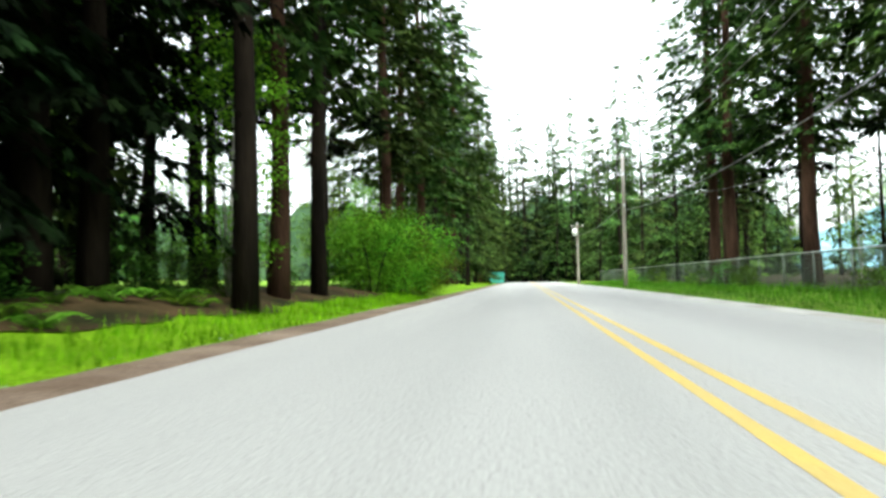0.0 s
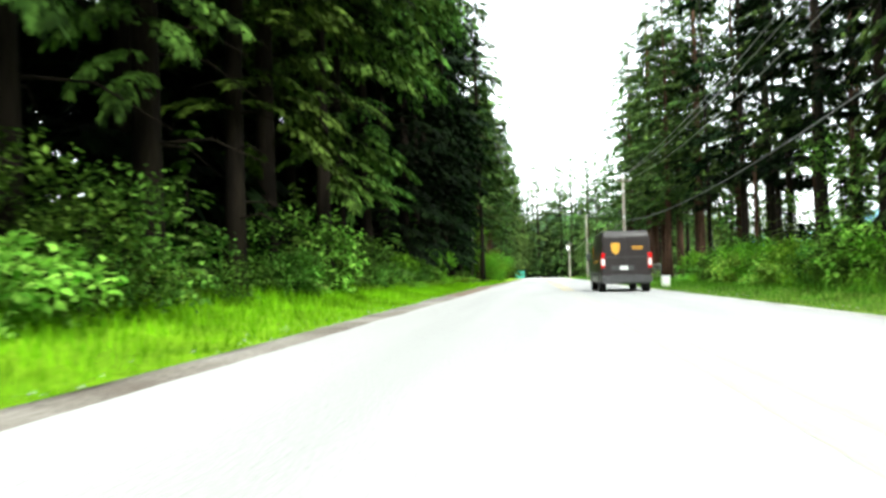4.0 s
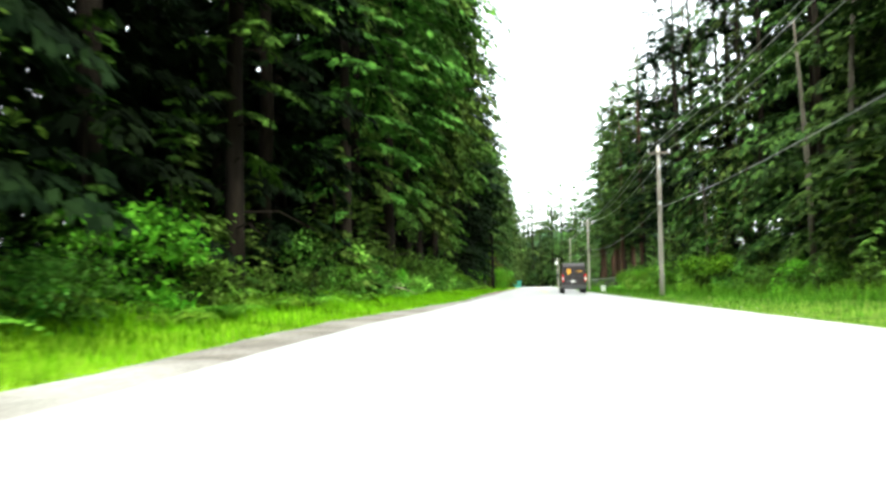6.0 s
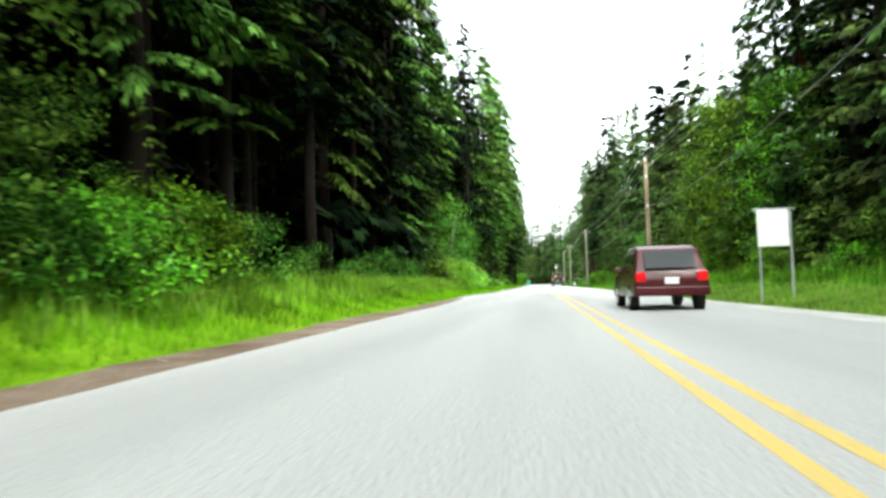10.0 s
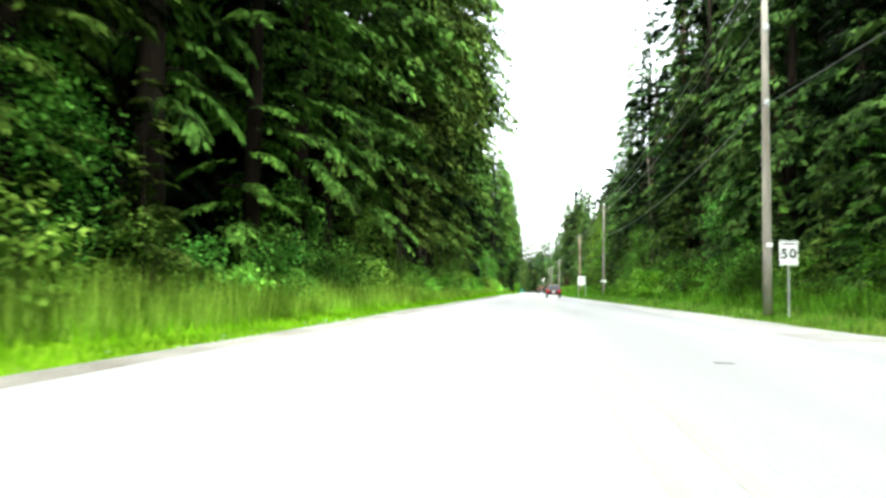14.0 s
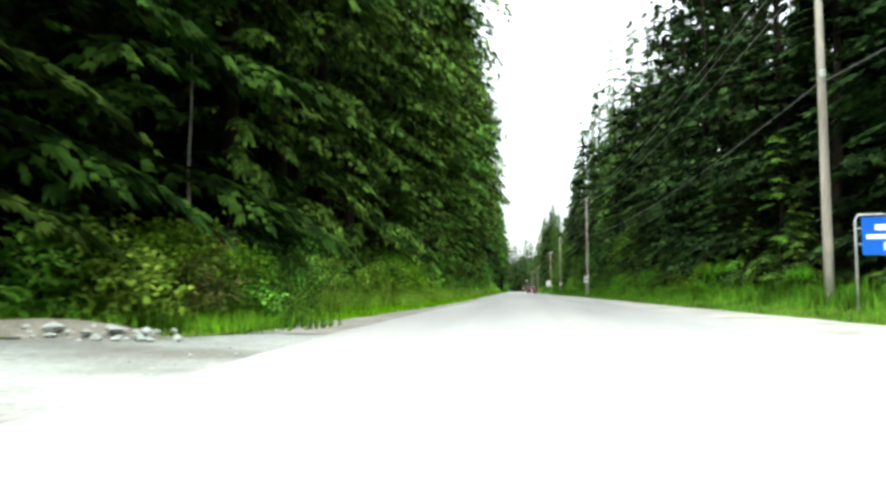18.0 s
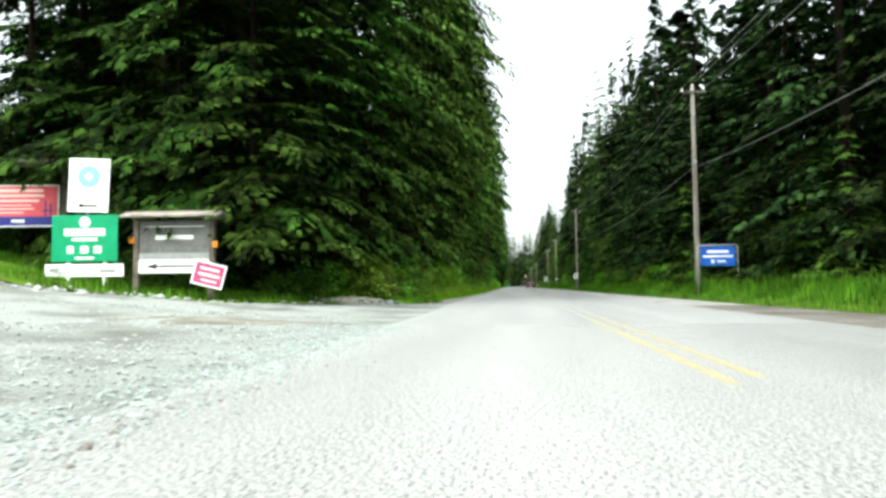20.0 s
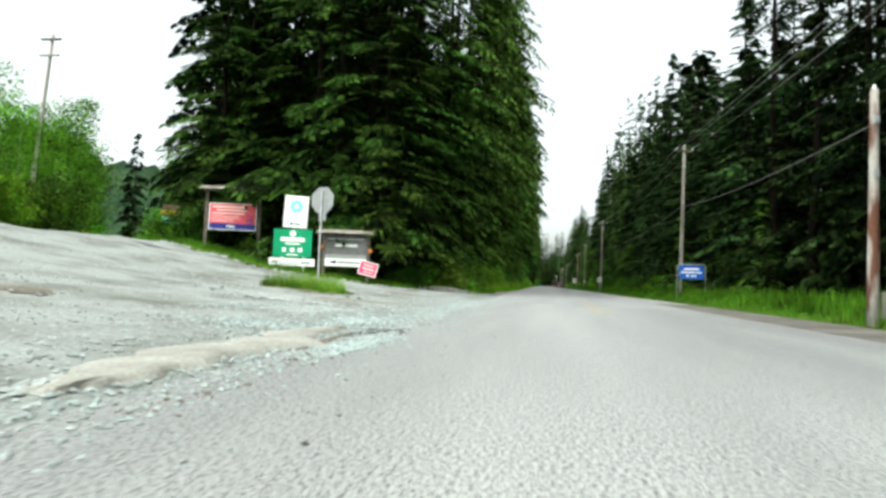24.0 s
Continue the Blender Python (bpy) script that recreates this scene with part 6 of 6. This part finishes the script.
def delivery_van(m):
    e = thing("delivery_van", "dark brown high-roof delivery van with a gold shield mark", "van", m)
    prof = [(0.02, 0.42), (0.0, 1.2), (0.06, 2.3), (0.2, 2.5), (4.1, 2.52), (4.5, 2.38), (5.15, 1.35), (5.75, 1.1), (5.92, 0.75), (5.88, 0.36)]
    part("body", hull(prof, 1.02, 0.12, 0.06), VANPAINT, e, "glossy dark brown body", True)
    for sx in (-0.48, 0.48):
        door = part("rear_door", boxed((0.93, 0.03, 1.62), (sx, -0.022, 1.42), 0.012, (-1.5, 0, 0)), VANPAINT, e)
        part("door_ledge", boxed((0.9, 0.03, 0.03), (sx, -0.05, 1.42), 0.006), TRIM, door)
    for sx in (-0.93, 0.93):
        lamp = part("tail_lamp", boxed((0.16, 0.12, 0.62), (sx, 0.0, 1.28), 0.025), REDLENS, e, "red tail lamp")
        part("clear_lens", boxed((0.12, 0.02, 0.26), (sx, -0.062, 1.22), 0.008), WHITE, lamp, "white lens")
    part("rear_bumper", boxed((2.02, 0.22, 0.3), (0, -0.05, 0.52), 0.05), TRIM, e, "grey plastic bumper")
    part("step", boxed((1.2, 0.16, 0.05), (0, -0.1, 0.69), 0.01), TRIM, e)
    part("plate_recess", boxed((0.9, 0.02, 0.2), (-0.15, -0.055, 0.98), 0.008), TRIM, e)
    part("number_plate", boxed((0.32, 0.01, 0.16), (-0.1, -0.07, 0.98), 0.004), WHITE, e, "pale blank number plate")
    bm = bmesh.new()
    outline = [(-0.17, 0.2), (0, 0.24), (0.17, 0.2), (0.17, -0.05), (0.1, -0.19), (0, -0.25), (-0.1, -0.19), (-0.17, -0.05)]
    vs = [bm.verts.new((x - 0.42, -0.052, z + 1.78)) for x, z in outline]
    ws = [bm.verts.new((x - 0.42, -0.04, z + 1.78)) for x, z in outline]
    bm.faces.new(vs[::-1])
    for k in range(8):
        bm.faces.new((vs[k], vs[(k + 1) % 8], ws[(k + 1) % 8], ws[k]))
    part("shield_mark", bm, GOLD, e, "gold shield-shaped mark")
    part("lettering_bar", boxed((0.42, 0.006, 0.05), (0.45, -0.046, 1.83)), GOLD, e)
    part("lettering_bar", boxed((0.42, 0.006, 0.04), (0.45, -0.046, 1.75)), GOLD, e)
    for sx in (-1, 1):
        part("side_stripe", boxed((0.006, 2.4, 0.07), (sx * 1.012, 2.6, 1.28)), GOLD, e, "gold side stripe")
        part("side_mark", boxed((0.006, 0.36, 0.5), (sx * 0.985, 3.9, 1.72), 0), GOLD, e)
        part("side_moulding", boxed((0.03, 3.1, 0.12), (sx * 1.02, 2.5, 0.72), 0.01), TRIM, e)
        part("mirror", boxed((0.22, 0.12, 0.36), (sx * 1.16, 4.75, 1.55), 0.04), TRIM, e, "black door mirror")
        part("side_window", boxed((0.01, 0.75, 0.55), (sx * 0.965, 4.35, 1.75), 0.004), GLASS, e)
        for yy in (1.05, 4.95):
            wheel(e, sx * 0.88, yy, 0.36, 0.26, sx)
            bm = cylinder(bmesh.new(), 0.44, 0.02, (sx * 1.015, yy, 0.42), (0, 90, 0), 24)
            part("wheel_arch", bm, TRIM, e)
        part("roof_rail", boxed((0.04, 3.8, 0.04), (sx * 0.8, 2.2, 2.53), 0.01), TRIM, e)
    part("windscreen", boxed((1.6, 0.02, 1.05), (0, 4.87, 1.86), 0.01, (58, 0, 0)), GLASS, e)
    part("underside", boxed((1.7, 5.2, 0.12), (0, 2.9, 0.38), 0.02), TRIM, e)
    return e


delivery_van(pose(2.2, 4.6, 0.0))


def car(m):
    e = thing("car", "maroon estate car on the pale asphalt road", "car", m)
    prof = [(0.05, 0.35), (0.0, 0.75), (0.08, 0.95), (0.45, 1.5), (0.8, 1.6), (2.3, 1.6), (3.15, 1.02), (4.25, 0.85), (4.45, 0.6), (4.4, 0.3)]
    part("body", hull(prof, 0.9, 0.24, 0.06), CARPAINT, e, "glossy maroon body", True)
    part("rear_window", boxed((1.2, 0.02, 0.52), (0, 0.2, 1.24), 0.008, (-33, 0, 0)), GLASS, e)
    for sx in (-0.72, 0.72):
        part("tail_lamp", boxed((0.24, 0.08, 0.24), (sx, 0.02, 0.82), 0.02), REDLENS, e, "red tail lamp")
    part("rear_bumper", boxed((1.75, 0.16, 0.22), (0, 0.0, 0.48), 0.04), CARPAINT, e)
    part("number_plate", boxed((0.32, 0.01, 0.15), (0, -0.03, 0.72), 0.004), WHITE, e, "pale blank number plate")
    for sx in (-1, 1):
        part("side_window", boxed((0.02, 1.7, 0.34), (sx * 0.765, 1.55, 1.28), 0.006, (0, sx * -14, 0)), GLASS, e)
        part("mirror", boxed((0.18, 0.1, 0.13), (sx * 0.95, 2.75, 1.02), 0.03), CARPAINT, e)
        for yy in (0.85, 3.55):
            wheel(e, sx * 0.79, yy, 0.32, 0.2, sx)
    return e


car(pose(2.0, -103.2, 0.0))

# ---- loose stones ----


def pebbles(name, count, seed, place, lo, hi, mat, label, raised=0.0):
    g = np.random.RandomState(seed)
    shape = np.array([(1, 0, 0), (-1, 0, 0), (0, 1, 0), (0, -1, 0), (0, 0, 1), (0, 0, -1)], float)
    tri = np.array([(0, 2, 4), (2, 1, 4), (1, 3, 4), (3, 0, 4), (2, 0, 5), (1, 2, 5), (3, 1, 5), (0, 3, 5)])
    x, y = place(g, count)
    r = lo + (hi - lo) * g.rand(count) ** 3
    v = shape[None] * (r[:, None] * g.uniform(0.7, 1.2, (count, 6)))[:, :, None] * np.array([1, 1, 0.6])
    a = g.rand(count) * 6.28
    c, s_ = np.cos(a)[:, None], np.sin(a)[:, None]
    v = np.stack([v[:, :, 0] * c - v[:, :, 1] * s_, v[:, :, 0] * s_ + v[:, :, 1] * c, v[:, :, 2]], -1)
    v += np.stack([x, y, np.maximum(land(x, y) + 0.03, np.where(x > -4.6, 0.0, -1)) + r * 0.2 + raised * g.rand(count)], -1)[:, None]
    f = (tri[None] + 6 * np.arange(count)[:, None, None]).reshape(-1, 3)
    return tagged(new(name, raw_mesh(name, v.reshape(-1, 3).tolist(), f.tolist(), mat)), label, "stones", kind="stuff")


pebbles("loose_gravel", 9500, 401, lambda g, n: (-3.75 - np.abs(g.normal(0, 1.9, n)), g.uniform(-274, -246, n)), 0.008, 0.036, STONE, "loose pale gravel chips strewn along the broken asphalt edge")
pebbles("rubble", 420, 402, lambda g, n: (lambda x: (x, np.interp(x, APRON_X, APRON_Y) + g.normal(0.2, 0.6, n)))(g.uniform(-22, -6.5, n)), 0.02, 0.15, STONE, "grey rubble stones along the foot of the bank")
pebbles("shoulder_stones", 2600, 403, lambda g, n: (np.where(g.rand(n) < 0.6, -4.6 - g.rand(n) * 0.8, 4.4 + g.rand(n) * 0.7), g.uniform(-236, 40, n)), 0.008, 0.03, STONE, "small loose stones on the gravel shoulders")
pebbles("apron_gravel", 9000, 404, lambda g, n: (-5.5 - 15 * g.rand(n) ** 1.3, g.uniform(-272, -243, n)), 0.012, 0.05, STONE, "coarse gravel scattered over the side road")


pebbles("crumbled_asphalt", 420, 406, lambda g, n: (-3.85 + g.normal(0, 0.14, n), -271 + 17 * g.rand(n)), 0.01, 0.035, SHOULDER, "dark crumbs of broken asphalt along the road edge")
CHIPS = varied("blue_grey_chippings", (0.2, 0.23, 0.225), (0.46, 0.535, 0.515), 9, 0.95, fine=30, bump=0.5)
pebbles("edge_gravel", 9000, 407, lambda g, n: (-4.25 + g.normal(0, 0.42, n), -274 + 28 * g.rand(n)), 0.006, 0.03, CHIPS, "pale broken gravel spread over the asphalt edge")


e = thing("marker_plate", "small white plate on a thin dark stake under the trees", "marker plate", pose(-11.0, -69.6, 3.28, 0, 0, 20))
part("plate", boxed((0.32, 0.02, 0.14), (0, 0, 0), 0.005), WHITE, e)
part("stake", boxed((0.07, 0.07, 3.2), (0, 0.05, -1.3), 0.01), TIMBER, e)
pebbles("gravel_heap", 1500, 408, lambda g, n: (-3.82 + g.normal(0, 0.13, n), -266.4 + g.normal(0, 0.75, n)), 0.01, 0.036, CHIPS, "low spill of pale broken gravel at the asphalt edge")


# damp hollow in the gravel, dry silt ridge and broken bits along the asphalt edge
def drape(name, outline, rings, mat, lift, height, label):
    """A low irregular mound laid over the ground, thinning to its rim."""
    bm, rows = bmesh.new(), []
    for k in range(rings + 1):
        q = k / rings
        row = []
        for cx, cy, px, py in outline:
            x, y = cx + (px - cx) * q, cy + (py - cy) * q
            base = float(land(x, y)) + 0.03 if x < -4.55 else max(float(land(x, y)) + 0.03, 0.0)
            row.append(bm.verts.new((x, y, base + lift + height * (1 - q * q) - 0.03 * (q == 1))))
        rows.append(row)
    for a, c in zip(rows, rows[1:]):
        for j in range(len(outline)):
            i = (j + 1) % len(outline)
            bm.faces.new((a[j], c[j], c[i], a[i]))
    bmesh.ops.remove_doubles(bm, verts=bm.verts, dist=0.0005)
    return tagged(part(name, bm, mat, smooth=True), label, "ground patch", kind="structure")


rnd = random.Random(61)
hollow = []
for k in range(22):
    a, r = k * math.tau / 22, rnd.uniform(0.75, 1.15)
    hollow.append((-9.93, -264.25, -9.93 + 0.42 * r * math.cos(a), -264.25 + 0.55 * r * math.sin(a)))
drape("damp_patch", hollow, 3, DAMPSHADE, 0.012, 0.01, "brown damp patch in the pale gravel")
ridge = []
for k in range(64):
    a, r = k * math.tau / 64, rnd.uniform(0.55, 1.35)
    cy = -267.4 + 2.7 * math.cos(a)
    cx = -4.62 + 0.08 * math.sin(cy * 2.3)
    ridge.append((cx, cy, cx - 0.12 + 0.5 * r * math.sin(a), cy + 0.35 * r * math.cos(a)))
drape("silt_ridge", ridge, 4, SILT, 0.012, 0.04, "low pale beige ridge of dry silt beside the asphalt")
pebbles("broken_asphalt", 90, 409, lambda g, n: (-4.0 + g.normal(0, 0.16, n), -264.9 + g.normal(0, 0.45, n)), 0.015, 0.05, PATCH, "dark broken asphalt bits at the gravel edge")
pebbles("dark_stones", 16, 410, lambda g, n: (g.uniform(-6.5, -2.4, n), g.uniform(-271.5, -262, n)), 0.014, 0.03, PATCH, "few dark stones lying on the pale gravel")
pebbles("ridge_gravel", 700, 411, lambda g, n: (-4.78 + g.normal(0, 0.2, n), -267.6 + g.uniform(-2.9, 2.9, n)), 0.02, 0.045, STONE, "pale gravel lying over the silt ridge")


def blot(name, cx, cy, rx, ry, turn, mat, height, seed, label):
    """A ragged low patch of soil or rubble on the side road."""
    rnd, c, q = random.Random(seed), math.cos(turn), math.sin(turn)
    rim = []
    for k in range(30):
        a, r = k * math.tau / 30, rnd.uniform(0.7, 1.2)
        u, w = rx * r * math.cos(a), ry * r * math.sin(a)
        rim.append((cx, cy, cx + u * c - w * q, cy + u * q + w * c))
    return drape(name, rim, 4, mat, 0.012, height, label)


MUD = varied("brown_grey_mud", (0.155, 0.145, 0.12), (0.25, 0.24, 0.21), 1.6, 0.95, fine=26, bump=0.5, speck=(0.75, 1.25))
blot("mud_patch", -7.4, -255.3, 2.2, 0.55, 0.1, MUD, 0.012, 72, "brown mud patch beside the grass island")
blot("mud_patch", -7.6, -246.5, 2.6, 0.9, 0.5, MUD, 0.01, 73, "packed brown mud between bank and island")
blot("rubble_mound", -7.6, -258.4, 1.9, 0.42, 0.1, GRAVEL, 0.12, 74, "low mound of grey rubble before the island")
blot("rubble_mound", -7.75, -233.95, 1.55, 0.34, 0.42, MUD, 0.24, 76, "low brown heap of rubble at the gravel edge")
pebbles("heap_rubble", 130, 415, lambda g, n: (lambda u, w: (-7.75 + 0.91 * u - 0.41 * w, -233.95 + 0.41 * u + 0.91 * w))(g.uniform(-1.6, 1.9, n), g.normal(-0.12, 0.17, n)), 0.03, 0.15, STONE, "pale broken stones on the rubble heap", 0.14)
# Dark strip stands in for the shade in the crack beside the silt.
blot("shaded_edge", -4.24, -266.3, 0.09, 1.3, 0.05, DAMPSHADE, 0.008, 75, "dark strip coloured as the shaded crack between silt and gravel")
pebbles("mound_rubble", 900, 412, lambda g, n: (-7.6 + g.normal(0, 0.95, n), -258.4 + g.normal(0, 0.3, n)), 0.02, 0.09, STONE, "grey rubble stones on the low mound")
pebbles("island_rubble", 160, 413, lambda g, n: (-9.4 + g.normal(0, 0.8, n), -254.1 + g.normal(0, 0.14, n)), 0.03, 0.11, SHOULDER, "brown clods and stones at the foot of the island")
pebbles("dark_chips", 1500, 414, lambda g, n: (g.uniform(-4.0, 3.6, n), g.uniform(-274, -252, n)), 0.003, 0.009, PATCH, "dark chips bedded in the worn seal")
for cx, cy, rx, ry, count, seed in ((-5.75, -264.7, 0.6, 0.5, 1300, 416), (-7.0, -261.8, 0.8, 0.4, 900, 417), (-4.9, -262.6, 0.3, 0.7, 1100, 418), (-6.1, -260.2, 0.7, 0.3, 700, 419)):
    pebbles("gravel_patch", count, seed, lambda g, k: (cx + g.normal(0, rx, k), cy + g.normal(0, ry, k)), 0.01, 0.038, CHIPS, "patch of pale blue-grey chippings on the side road")
